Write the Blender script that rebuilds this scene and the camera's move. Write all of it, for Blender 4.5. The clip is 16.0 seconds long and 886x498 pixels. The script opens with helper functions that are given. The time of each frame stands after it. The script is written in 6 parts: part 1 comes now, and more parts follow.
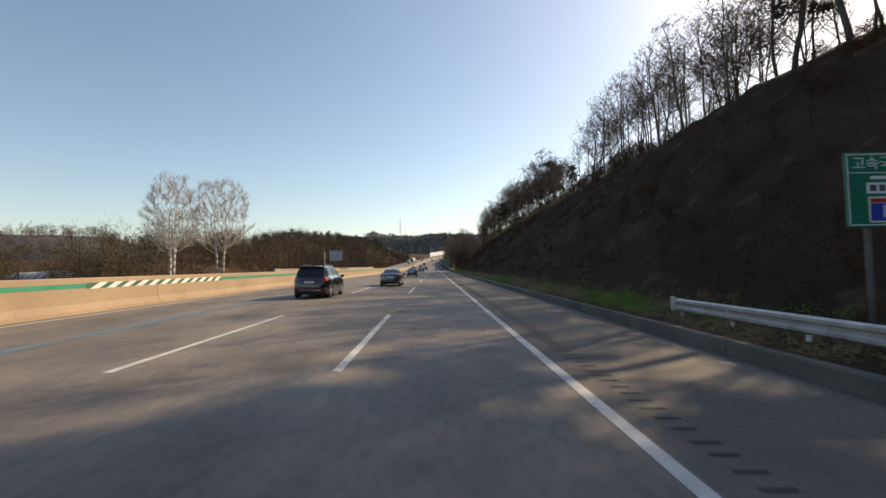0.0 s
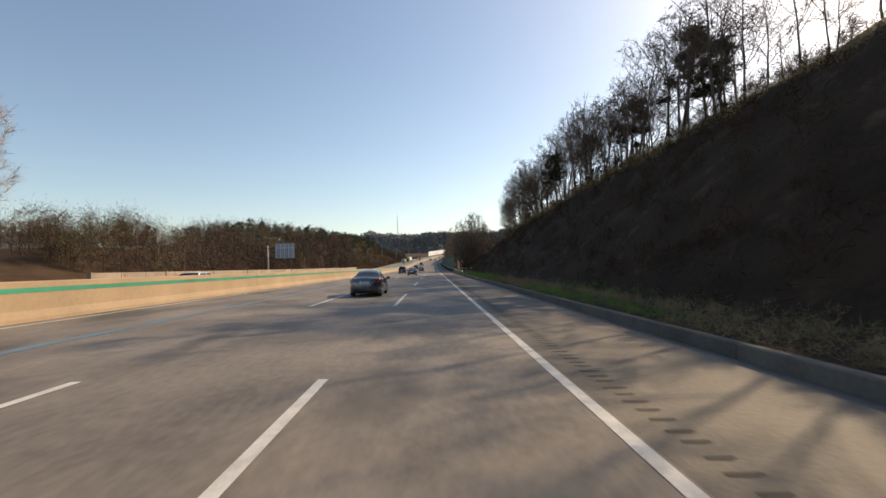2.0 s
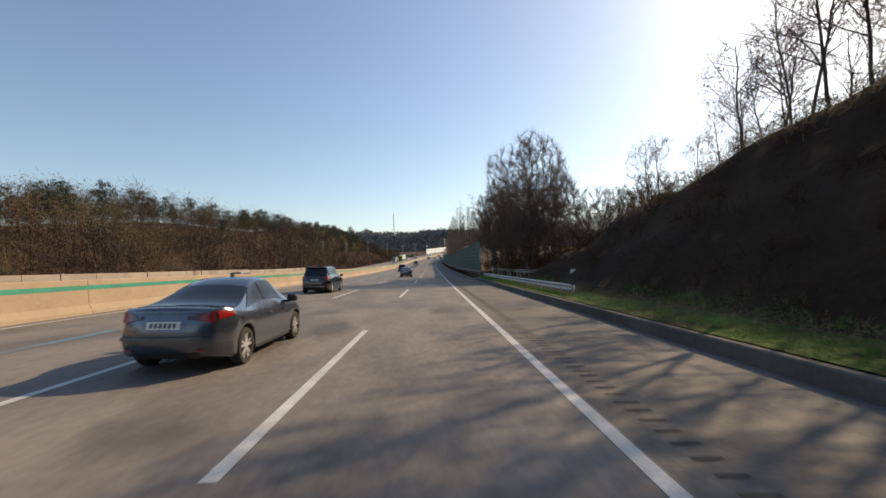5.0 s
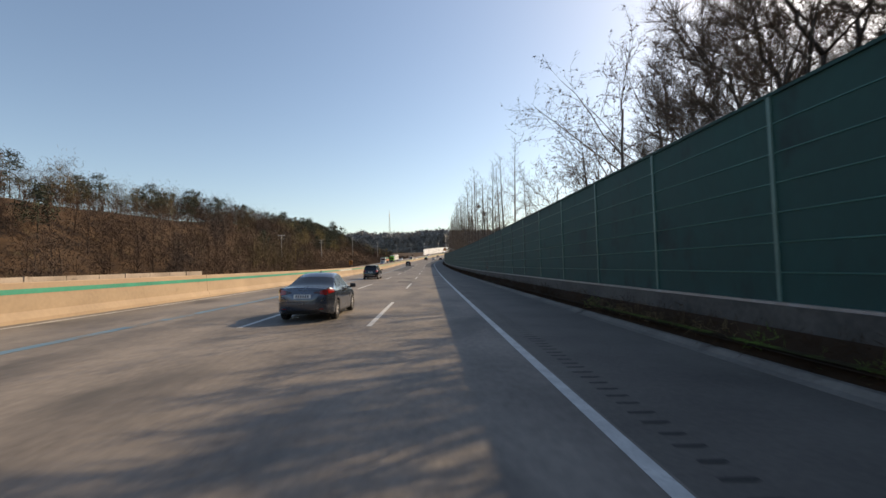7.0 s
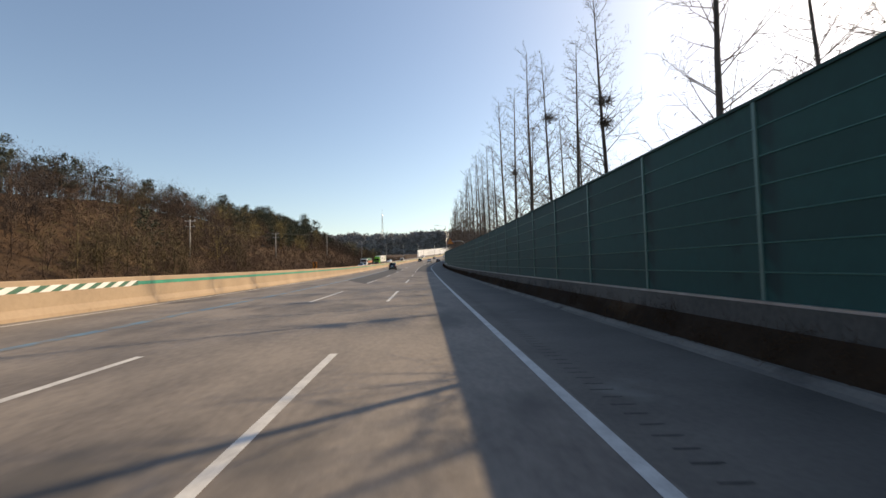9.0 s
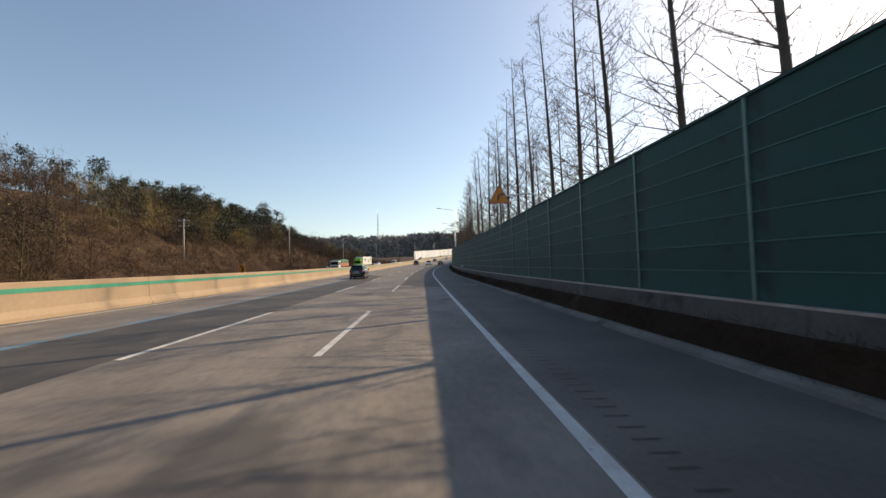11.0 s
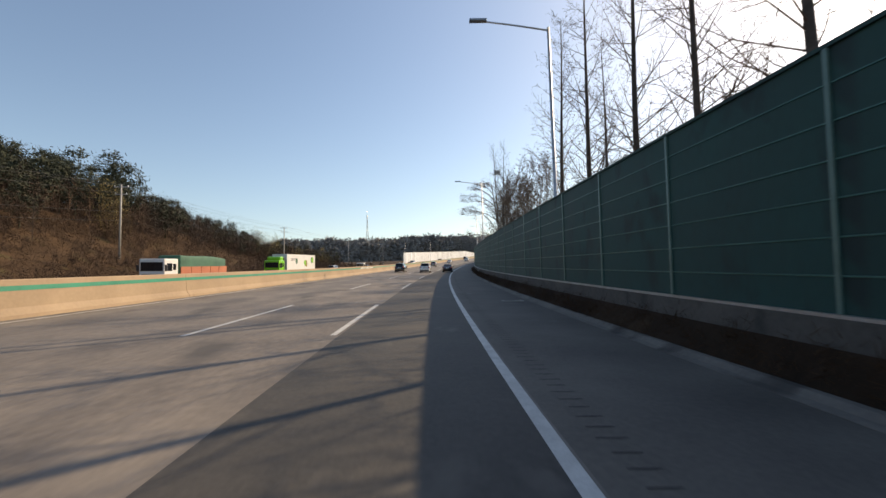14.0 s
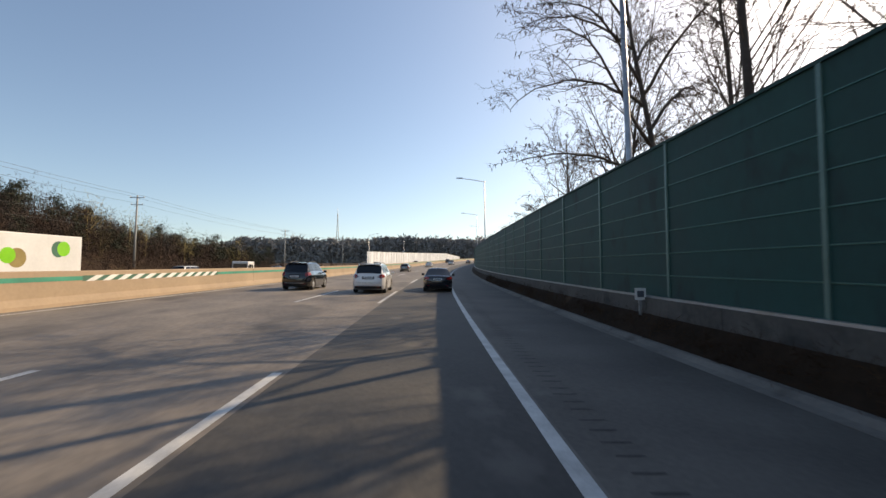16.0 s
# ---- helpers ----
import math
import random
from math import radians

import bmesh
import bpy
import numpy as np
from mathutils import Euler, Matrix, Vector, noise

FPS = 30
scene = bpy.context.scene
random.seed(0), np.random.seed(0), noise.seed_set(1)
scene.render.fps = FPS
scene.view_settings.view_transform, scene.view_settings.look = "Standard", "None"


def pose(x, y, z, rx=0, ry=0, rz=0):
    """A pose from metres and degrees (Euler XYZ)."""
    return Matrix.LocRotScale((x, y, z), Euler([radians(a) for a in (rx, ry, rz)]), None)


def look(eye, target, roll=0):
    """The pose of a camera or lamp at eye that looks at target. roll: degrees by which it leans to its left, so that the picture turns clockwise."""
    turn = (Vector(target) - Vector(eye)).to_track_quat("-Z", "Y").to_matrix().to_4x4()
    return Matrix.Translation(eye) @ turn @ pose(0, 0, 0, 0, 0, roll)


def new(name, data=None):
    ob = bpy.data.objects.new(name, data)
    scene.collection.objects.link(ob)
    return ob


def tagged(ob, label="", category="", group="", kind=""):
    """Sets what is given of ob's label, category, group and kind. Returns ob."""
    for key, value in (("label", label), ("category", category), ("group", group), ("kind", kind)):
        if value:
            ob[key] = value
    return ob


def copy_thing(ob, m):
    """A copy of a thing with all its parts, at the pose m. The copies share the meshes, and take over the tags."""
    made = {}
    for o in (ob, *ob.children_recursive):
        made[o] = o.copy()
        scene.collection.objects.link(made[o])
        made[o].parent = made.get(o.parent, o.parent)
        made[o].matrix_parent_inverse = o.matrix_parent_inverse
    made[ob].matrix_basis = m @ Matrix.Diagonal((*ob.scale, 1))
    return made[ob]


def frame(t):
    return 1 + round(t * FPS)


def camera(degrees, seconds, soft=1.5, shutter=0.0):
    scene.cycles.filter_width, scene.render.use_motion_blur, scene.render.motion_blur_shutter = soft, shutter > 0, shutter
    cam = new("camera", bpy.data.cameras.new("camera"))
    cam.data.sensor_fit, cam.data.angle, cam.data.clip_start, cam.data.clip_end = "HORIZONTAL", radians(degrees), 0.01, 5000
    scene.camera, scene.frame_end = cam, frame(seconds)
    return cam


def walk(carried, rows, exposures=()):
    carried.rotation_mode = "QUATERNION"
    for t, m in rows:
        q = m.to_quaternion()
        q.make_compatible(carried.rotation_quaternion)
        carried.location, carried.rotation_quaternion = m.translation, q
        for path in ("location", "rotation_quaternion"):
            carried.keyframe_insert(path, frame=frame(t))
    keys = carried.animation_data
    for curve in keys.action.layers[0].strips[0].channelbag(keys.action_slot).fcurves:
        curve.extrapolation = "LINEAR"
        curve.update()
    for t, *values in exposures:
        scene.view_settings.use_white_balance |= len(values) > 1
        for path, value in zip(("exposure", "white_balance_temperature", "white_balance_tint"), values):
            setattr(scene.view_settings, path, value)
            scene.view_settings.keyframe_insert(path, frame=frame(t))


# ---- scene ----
# Road frame: s metres along the white edge line, x metres to the right of it, z metres above the asphalt.
BEND, RADIUS, FALL, CROWN = 332.0, 920.0, 0.022, -14.85


def rise(s):
    """Height of the road along its length: level, then a long sag curve into a climb."""
    a, b, k = 150.0, 550.0, 1.7e-4
    if s <= a:
        return 0.0
    if s <= b:
        return k * (s - a) ** 2 / 2
    return k * (b - a) ** 2 / 2 + k * (b - a) * (min(s, 700.0) - b)


def cross(x):
    """Cross fall: the crown lies under the median barrier."""
    if x > 3.4:
        return -FALL * 3.4
    return -FALL * x if x > CROWN else -FALL * CROWN + FALL * (max(x, -35.0) - CROWN)


def spot(s, x, z=0.0):
    """World place of a point given in the road frame."""
    h = rise(s) + cross(x) + z
    if s <= BEND:
        return Vector((x, s, h))
    a = (s - BEND) / RADIUS
    return Vector((RADIUS * (1 - math.cos(a)) + x * math.cos(a), BEND + RADIUS * math.sin(a) - x * math.sin(a), h))


def heading(s):
    """Turn of the road to the right, in degrees."""
    return max(0.0, math.degrees((s - BEND) / RADIUS))


# ---- camera ----
FOCUS = 760.0
cam = camera(2 * math.degrees(math.atan(784 / FOCUS)), 16.0, soft=1.5, shutter=0.06)
EYE = 1.67
# seconds, metres along, metres off the edge line, where the lane lines meet in the picture, lean to the right in degrees
DRIVE = [
    (0.0, 0.00, -2.02, 768, 472, 0.05), (0.5, 11.97, -2.01, 766, 472, 0.10), (1.0, 24.03, -1.97, 766, 472, 0.20),
    (1.5, 36.19, -1.94, 767, 472, 0.30), (2.0, 48.43, -1.93, 766, 472, 0.28), (2.5, 60.76, -1.91, 765, 472, 0.25),
    (3.0, 73.17, -1.87, 765, 472, 0.32), (3.5, 85.64, -1.84, 764, 472, 0.38), (4.0, 98.19, -1.81, 764, 472, 0.45),
    (4.5, 110.81, -1.80, 763, 472, 0.48), (5.0, 123.48, -1.81, 764, 472, 0.42), (5.5, 136.21, -1.81, 764, 472, 0.42),
    (6.0, 148.99, -1.82, 762, 472, 0.43), (6.5, 161.82, -1.82, 760, 472, 0.44), (7.0, 174.69, -1.84, 760, 472, 0.45),
    (7.5, 187.61, -1.86, 758, 472, 0.44), (8.0, 200.55, -1.87, 756, 472, 0.38), (8.5, 213.53, -1.88, 753, 471, 0.33),
    (9.0, 226.53, -1.82, 751, 471, 0.35), (9.5, 239.55, -1.76, 751, 471, 0.40), (10.0, 252.58, -1.70, 750, 471, 0.45),
    (10.5, 265.63, -1.64, 750, 471, 0.50), (11.0, 278.69, -1.57, 748, 471, 0.54), (11.5, 291.75, -1.45, 746, 471, 0.52),
    (12.0, 304.70, -1.36, 749, 471, 0.52), (12.5, 317.56, -1.28, 753, 471, 0.50), (13.0, 330.46, -1.23, 756, 470, 0.45),
    (13.5, 343.40, -1.21, 760, 470, 0.35), (14.0, 356.40, -1.22, 762, 471, 0.12), (14.5, 369.38, -1.25, 764, 471, -0.15),
    (15.0, 382.38, -1.27, 764, 471, -0.48), (15.5, 395.30, -1.28, 764, 471, -0.75), (16.0, 408.18, -1.28, 762, 471, -0.92),
]


def riding(s, x, vx, vy, lean):
    """The pose of a camera that rides over the road and looks along it."""
    eye = spot(s, x, EYE)
    ahead = (spot(s + 12, x, EYE) - eye).normalized()
    right = (spot(s, x + 1) - spot(s, x)).normalized()
    up = right.cross(ahead).normalized()
    right = ahead.cross(up)
    base = Matrix((right, up, -ahead)).transposed().to_4x4()
    turn = Euler((math.atan((vy - 441) / FOCUS), -math.atan((784 - vx) / FOCUS), 0.0), "XYZ").to_matrix().to_4x4()
    return Matrix.Translation(eye) @ base @ turn @ Matrix.Rotation(-radians(lean), 4, "Z")


walk(cam, [(t, riding(s, x, vx, vy, lean)) for t, s, x, vx, vy, lean in DRIVE], exposures=[(0.0, 0.44, 7700, 11), (2.0, 0.44, 7700, 11), (3.0, 0.40, 7350, 11), (4.0, 0.40, 7200, 11), (4.5, 0.37, 7200, 11), (5.0, 0.37, 7350, 11), (8.0, 0.42, 7500, 11), (12.5, 0.44, 7550, 11), (14.5, 0.46, 7550, 11), (15.0, 0.49, 7550, 11), (15.5, 0.36, 7450, 11), (16.0, 0.41, 7400, 11)])

# ---- light ----
SUN_TURN, SUN_HIGH = 52.0, 33.0
world = bpy.data.worlds.new("sky")
scene.world = world
world.use_nodes = True
wn, wl = world.node_tree.nodes, world.node_tree.links
sky = wn.new("ShaderNodeTexSky")
sky.sky_type, sky.sun_disc = "NISHITA", False
sky.sun_elevation, sky.sun_rotation = radians(SUN_HIGH), radians(SUN_TURN)
sky.air_density, sky.dust_density, sky.ozone_density = 1.05, 0.80, 2.5
wl.new(sky.outputs["Color"], wn["Background"].inputs["Color"])
wn["Background"].inputs["Strength"].default_value = 0.13
sun = new("sun", bpy.data.lights.new("sun", "SUN"))
sun.data.energy, sun.data.angle, sun.data.color = 3.9, radians(0.53), (1.0, 0.81, 0.58)
to_sun = Vector((math.sin(radians(SUN_TURN)) * math.cos(radians(SUN_HIGH)), math.cos(radians(SUN_TURN)) * math.cos(radians(SUN_HIGH)), math.sin(radians(SUN_HIGH))))
sun.matrix_world = look(to_sun * 500, (0, 0, 0))


# ---- materials ----
def material(name, low, high, rough=0.8, metal=0.0, scale=4.0, grain=60.0, bump=0.0, spots=None, by="Object", vary=0.0, coat=0.0, stretch=None):
    """A surface whose colour drifts between two tones at a large and a fine scale, with fine relief."""
    m = bpy.data.materials.new(name)
    m.use_nodes = True
    n, l = m.node_tree.nodes, m.node_tree.links
    b = n["Principled BSDF"]
    b.inputs["Metallic"].default_value = metal
    b.inputs["Coat Weight"].default_value = coat
    tc = n.new("ShaderNodeTexCoord")
    src = tc.outputs[by]
    if stretch:
        mp = n.new("ShaderNodeMapping")
        mp.inputs["Scale"].default_value = stretch
        l.new(src, mp.inputs["Vector"])
        src = mp.outputs["Vector"]
    big, fine = n.new("ShaderNodeTexNoise"), n.new("ShaderNodeTexNoise")
    for tex, sc in ((big, scale), (fine, grain)):
        tex.inputs["Scale"].default_value, tex.inputs["Detail"].default_value = sc, 5.0
        l.new(src, tex.inputs["Vector"])
    add = n.new("ShaderNodeMath")
    add.operation = "MULTIPLY_ADD"
    l.new(fine.outputs["Fac"], add.inputs[0])
    add.inputs[1].default_value = 0.45
    l.new(big.outputs["Fac"], add.inputs[2])
    ramp = n.new("ShaderNodeValToRGB")
    ramp.color_ramp.elements[0].position, ramp.color_ramp.elements[1].position = 0.45, 0.95
    ramp.color_ramp.elements[0].color, ramp.color_ramp.elements[1].color = (*low, 1), (*high, 1)
    l.new(add.outputs[0], ramp.inputs["Fac"])
    out = ramp.outputs["Color"]
    if spots:
        st = n.new("ShaderNodeTexNoise")
        st.inputs["Scale"].default_value, st.inputs["Detail"].default_value = spots[1], 6.0
        l.new(src, st.inputs["Vector"])
        sr = n.new("ShaderNodeValToRGB")
        sr.color_ramp.elements[0].position, sr.color_ramp.elements[1].position = spots[2], spots[2] + 0.12
        l.new(st.outputs["Fac"], sr.inputs["Fac"])
        mx = n.new("ShaderNodeMixRGB")
        mx.inputs["Color2"].default_value = (*spots[0], 1)
        l.new(sr.outputs["Color"], mx.inputs["Fac"])
        l.new(out, mx.inputs["Color1"])
        out = mx.outputs["Color"]
    if vary:
        oi, hv, mr = n.new("ShaderNodeObjectInfo"), n.new("ShaderNodeHueSaturation"), n.new("ShaderNodeMapRange")
        mr.inputs["To Min"].default_value, mr.inputs["To Max"].default_value = 1 - vary, 1 + vary
        l.new(oi.outputs["Random"], mr.inputs["Value"])
        l.new(mr.outputs["Result"], hv.inputs["Value"])
        l.new(out, hv.inputs["Color"])
        out = hv.outputs["Color"]
    l.new(out, b.inputs["Base Color"])
    rr = n.new("ShaderNodeMapRange")
    rr.inputs["To Min"].default_value, rr.inputs["To Max"].default_value = max(0.02, rough - 0.1), min(1.0, rough + 0.1)
    l.new(big.outputs["Fac"], rr.inputs["Value"])
    l.new(rr.outputs["Result"], b.inputs["Roughness"])
    if bump:
        bp = n.new("ShaderNodeBump")
        bp.inputs["Strength"].default_value, bp.inputs["Distance"].default_value = bump, 0.02
        l.new(fine.outputs["Fac"], bp.inputs["Height"])
        l.new(bp.outputs["Normal"], b.inputs["Normal"])
    return m


M_ASPHALT = material("asphalt", (0.088, 0.077, 0.068), (0.225, 0.197, 0.170), 0.74, scale=0.6, grain=9.0, bump=0.25, spots=((0.082, 0.074, 0.067), 0.5, 0.57), stretch=(1.0, 0.45, 1.0))
M_SHOULDER = material("shoulder", (0.072, 0.064, 0.057), (0.152, 0.135, 0.116), 0.8, scale=0.5, grain=14.0, bump=0.3, spots=((0.17, 0.16, 0.14), 0.8, 0.66))
M_PATCH = material("asphalt_patch", (0.026, 0.025, 0.024), (0.068, 0.063, 0.058), 0.75, scale=0.8, grain=14.0, bump=0.25, spots=((0.095, 0.086, 0.076), 1.1, 0.60), stretch=(1.0, 0.6, 1.0))
M_WORN = material("worn_patch", (0.042, 0.039, 0.035), (0.098, 0.088, 0.077), 0.78, scale=1.2, grain=10.0, bump=0.25, spots=((0.10, 0.09, 0.08), 2.0, 0.55))
M_WHITE = material("road_paint_white", (0.36, 0.36, 0.35), (0.62, 0.62, 0.60), 0.6, scale=3.0, grain=30.0, spots=((0.22, 0.22, 0.21), 6.0, 0.66))
M_BLUE = material("road_paint_blue", (0.085, 0.155, 0.21), (0.11, 0.21, 0.29), 0.6, scale=3.0, grain=20.0, spots=((0.15, 0.14, 0.125), 1.3, 0.47))
M_CONCRETE = material("barrier_concrete", (0.285, 0.212, 0.142), (0.40, 0.302, 0.205), 0.85, scale=0.4, grain=8.0, bump=0.2, spots=((0.26, 0.19, 0.12), 1.2, 0.66))
M_KERB = material("kerb_concrete", (0.05, 0.046, 0.042), (0.12, 0.11, 0.095), 0.9, scale=0.8, grain=12.0, bump=0.3, vary=0.12)
M_GUTTER = material("gutter_concrete", (0.11, 0.10, 0.09), (0.22, 0.20, 0.175), 0.9, scale=0.7, grain=12.0, bump=0.3, spots=((0.06, 0.055, 0.05), 0.9, 0.58))
M_GREEN = material("green_band", (0.008, 0.17, 0.11), (0.016, 0.28, 0.18), 0.55, scale=1.0, grain=12.0)
M_STRIPE = material("white_stripe", (0.6, 0.6, 0.58), (0.82, 0.82, 0.8), 0.55, scale=2.0, grain=15.0)
M_SOIL = material("winter_ground", (0.03, 0.019, 0.012), (0.092, 0.058, 0.035), 0.95, scale=0.25, grain=3.0, bump=0.5, spots=((0.085, 0.07, 0.035), 0.35, 0.6))
M_SCRUB = material("slope_scrub", (0.018, 0.011, 0.007), (0.052, 0.032, 0.020), 0.95, scale=0.35, grain=5.0, bump=0.8, spots=((0.080, 0.050, 0.030), 0.6, 0.60))
M_GRASS = material("grass", (0.07, 0.135, 0.016), (0.18, 0.31, 0.045), 0.9, scale=0.8, grain=10.0, bump=0.5, spots=((0.16, 0.12, 0.06), 0.7, 0.55))
M_TURF = material("turf", (0.034, 0.042, 0.011), (0.11, 0.165, 0.034), 0.95, scale=0.5, grain=7.0, bump=0.6, spots=((0.045, 0.03, 0.018), 0.9, 0.50))
M_PANEL = material("panel_green", (0.005, 0.042, 0.037), (0.010, 0.070, 0.060), 0.66, scale=0.6, grain=6.0, vary=0.16, spots=((0.004, 0.028, 0.027), 1.3, 0.56), stretch=(1.0, 1.0, 0.6))
M_STEEL = material("galvanised_steel", (0.34, 0.35, 0.36), (0.55, 0.56, 0.57), 0.42, metal=0.85, scale=3.0, grain=25.0, vary=0.06)
M_POST = material("green_post", (0.09, 0.17, 0.15), (0.15, 0.25, 0.22), 0.4, metal=0.2, scale=2.0, grain=20.0)
M_BARK = material("bark_dark", (0.045, 0.036, 0.03), (0.12, 0.10, 0.085), 0.95, scale=2.0, grain=14.0, bump=0.5, vary=0.25)
M_TWIG = material("twig", (0.07, 0.05, 0.038), (0.15, 0.11, 0.085), 0.9, scale=1.0, grain=9.0, vary=0.25)
M_PALE = material("bark_pale", (0.34, 0.31, 0.28), (0.62, 0.58, 0.53), 0.9, scale=1.5, grain=9.0, bump=0.3, spots=((0.10, 0.09, 0.08), 3.0, 0.62))
M_PALETWIG = material("twig_pale", (0.32, 0.28, 0.25), (0.54, 0.48, 0.43), 0.9, scale=1.0, grain=9.0)
M_PINE = material("pine_needles", (0.018, 0.026, 0.014), (0.056, 0.064, 0.036), 0.85, scale=1.5, grain=10.0, vary=0.3)
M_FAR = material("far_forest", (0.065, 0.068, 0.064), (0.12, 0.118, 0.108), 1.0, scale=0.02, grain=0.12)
# The next two tones are paled: distant haze is painted into the base colour.
M_HAZE_RIDGE = material("haze_ridge_floor", (0.13, 0.118, 0.108), (0.21, 0.187, 0.165), 1.0, scale=0.02, grain=0.12)
M_HAZE_FOREST = material("haze_forest", (0.21, 0.205, 0.205), (0.31, 0.295, 0.28), 1.0, scale=0.02, grain=0.12)
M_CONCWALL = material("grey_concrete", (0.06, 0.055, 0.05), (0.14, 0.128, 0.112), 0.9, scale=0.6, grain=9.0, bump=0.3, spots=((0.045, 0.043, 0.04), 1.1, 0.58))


# Paler than the panels: the light their ledges catch is painted in.
M_LEDGE_LIGHT = material("panel_edge_light", (0.03, 0.115, 0.10), (0.065, 0.20, 0.175), 0.35, metal=0.2, scale=1.0, grain=12.0)
# dark tone that stands for the shade inside milled grooves
M_GROOVE_SHADE = material("groove_shade", (0.028, 0.026, 0.024), (0.06, 0.055, 0.05), 0.9, scale=2.0, grain=20.0)
M_TYRE = material("rubber", (0.012, 0.012, 0.012), (0.03, 0.03, 0.03), 0.85, scale=4.0, grain=40.0)
M_RIM = material("alloy", (0.6, 0.6, 0.62), (0.8, 0.8, 0.82), 0.4, metal=0.9, scale=4.0, grain=30.0)
M_TRIM = material("black_plastic", (0.012, 0.012, 0.013), (0.03, 0.03, 0.032), 0.5, scale=4.0, grain=30.0)
M_GLASS = material("tinted_glass", (0.008, 0.010, 0.014), (0.016, 0.019, 0.024), 0.12, scale=0.6, grain=6.0)
M_GLASS.node_tree.nodes["Principled BSDF"].inputs["Specular IOR Level"].default_value = 0.45
M_TAIL = material("tail_light_red", (0.20, 0.006, 0.006), (0.38, 0.014, 0.010), 0.2, scale=3.0, grain=20.0, coat=0.8)
M_DARKLENS = material("smoked_red_lens", (0.035, 0.006, 0.007), (0.07, 0.010, 0.010), 0.15, scale=3.0, grain=20.0, coat=0.8)
M_CLEAR = material("clear_lens", (0.55, 0.56, 0.58), (0.75, 0.76, 0.78), 0.15, scale=3.0, grain=20.0, coat=0.8)
M_LAMP = material("headlamp_glass", (0.16, 0.17, 0.18), (0.3, 0.31, 0.33), 0.12, scale=3.0, grain=20.0, coat=0.8)
M_PLATE = material("plate_white", (0.62, 0.63, 0.62), (0.78, 0.78, 0.76), 0.5, scale=3.0, grain=20.0)
M_BARS = material("plate_bars", (0.05, 0.06, 0.08), (0.10, 0.11, 0.13), 0.6, scale=3.0, grain=20.0)
M_STRAW = material("dry_grass", (0.16, 0.11, 0.05), (0.34, 0.25, 0.13), 0.9, scale=0.6, grain=5.0)
M_DEADSCRUB = material("dead_scrub", (0.024, 0.012, 0.006), (0.082, 0.046, 0.025), 0.95, scale=0.4, grain=4.0)
M_BROWNWOOD = material("brown_wood", (0.048, 0.033, 0.026), (0.145, 0.099, 0.072), 0.95, scale=0.05, grain=0.5)
M_GREYWOOD = material("grey_wood", (0.035, 0.027, 0.024), (0.10, 0.077, 0.064), 0.95, scale=0.05, grain=0.5)
M_OLIVEWOOD = material("olive_wood", (0.065, 0.050, 0.028), (0.17, 0.135, 0.075), 0.95, scale=0.05, grain=0.5)
M_WILLOW = material("willow_yellow", (0.20, 0.15, 0.05), (0.36, 0.28, 0.11), 0.95, scale=0.2, grain=2.0)
M_SIGNGREEN = material("sign_green", (0.0, 0.13, 0.075), (0.005, 0.17, 0.10), 0.45, scale=1.0, grain=10.0)
M_SIGNBLUE = material("sign_blue", (0.01, 0.04, 0.28), (0.02, 0.06, 0.36), 0.45, scale=1.0, grain=10.0)
M_SIGNRED = material("sign_red", (0.38, 0.02, 0.02), (0.5, 0.04, 0.03), 0.45, scale=1.0, grain=10.0)
M_SIGNBACK = material("sign_back", (0.20, 0.235, 0.285), (0.31, 0.345, 0.395), 0.45, metal=0.5, scale=0.8, grain=10.0)
M_AMBER = material("sign_amber", (0.62, 0.20, 0.02), (0.8, 0.30, 0.04), 0.5, scale=1.0, grain=10.0)
M_POLE = material("concrete_pole", (0.30, 0.28, 0.26), (0.46, 0.44, 0.40), 0.85, scale=1.0, grain=10.0, bump=0.2)
M_PARAPET = material("parapet_concrete", (0.21, 0.17, 0.135), (0.38, 0.315, 0.255), 0.9, scale=0.35, grain=5.0, bump=0.3, spots=((0.10, 0.075, 0.06), 0.45, 0.60))
M_WHITEWALL = material("white_panel", (0.62, 0.64, 0.66), (0.82, 0.83, 0.84), 0.5, scale=0.3, grain=4.0, vary=0.10)
M_ROOFWHITE = material("trailer_white", (0.60, 0.60, 0.59), (0.74, 0.735, 0.72), 0.45, scale=0.5, grain=6.0)
M_LIME = material("lime_paint", (0.16, 0.50, 0.01), (0.24, 0.62, 0.02), 0.3, scale=1.0, grain=10.0, coat=0.7)
M_TARP = material("green_tarpaulin", (0.02, 0.09, 0.06), (0.05, 0.15, 0.10), 0.7, scale=1.0, grain=8.0, bump=0.4)
M_RUST = material("rust_red_boards", (0.34, 0.10, 0.05), (0.48, 0.17, 0.09), 0.7, scale=0.8, grain=8.0)


for m in (M_SCRUB, M_SOIL, M_DEADSCRUB, M_BROWNWOOD, M_GREYWOOD, M_OLIVEWOOD, M_TURF):
    m.node_tree.nodes["Principled BSDF"].inputs["Specular IOR Level"].default_value = 0.12


# ---- mesh helpers ----
def mesh_of(name, verts, faces, mats=(), smooth=False):
    me = bpy.data.meshes.new(name)
    me.from_pydata([tuple(v) for v in verts], [], faces)
    for m in mats:
        me.materials.append(m)
    if smooth:
        me.polygons.foreach_set("use_smooth", [True] * len(me.polygons))
    me.update()
    return me


def thing(name, label, category, m=None, group="", kind=""):
    """An empty at a thing's base that carries its parts."""
    ob = tagged(new(name), label, category, group, kind)
    if m is not None:
        ob.matrix_world = m
    return ob


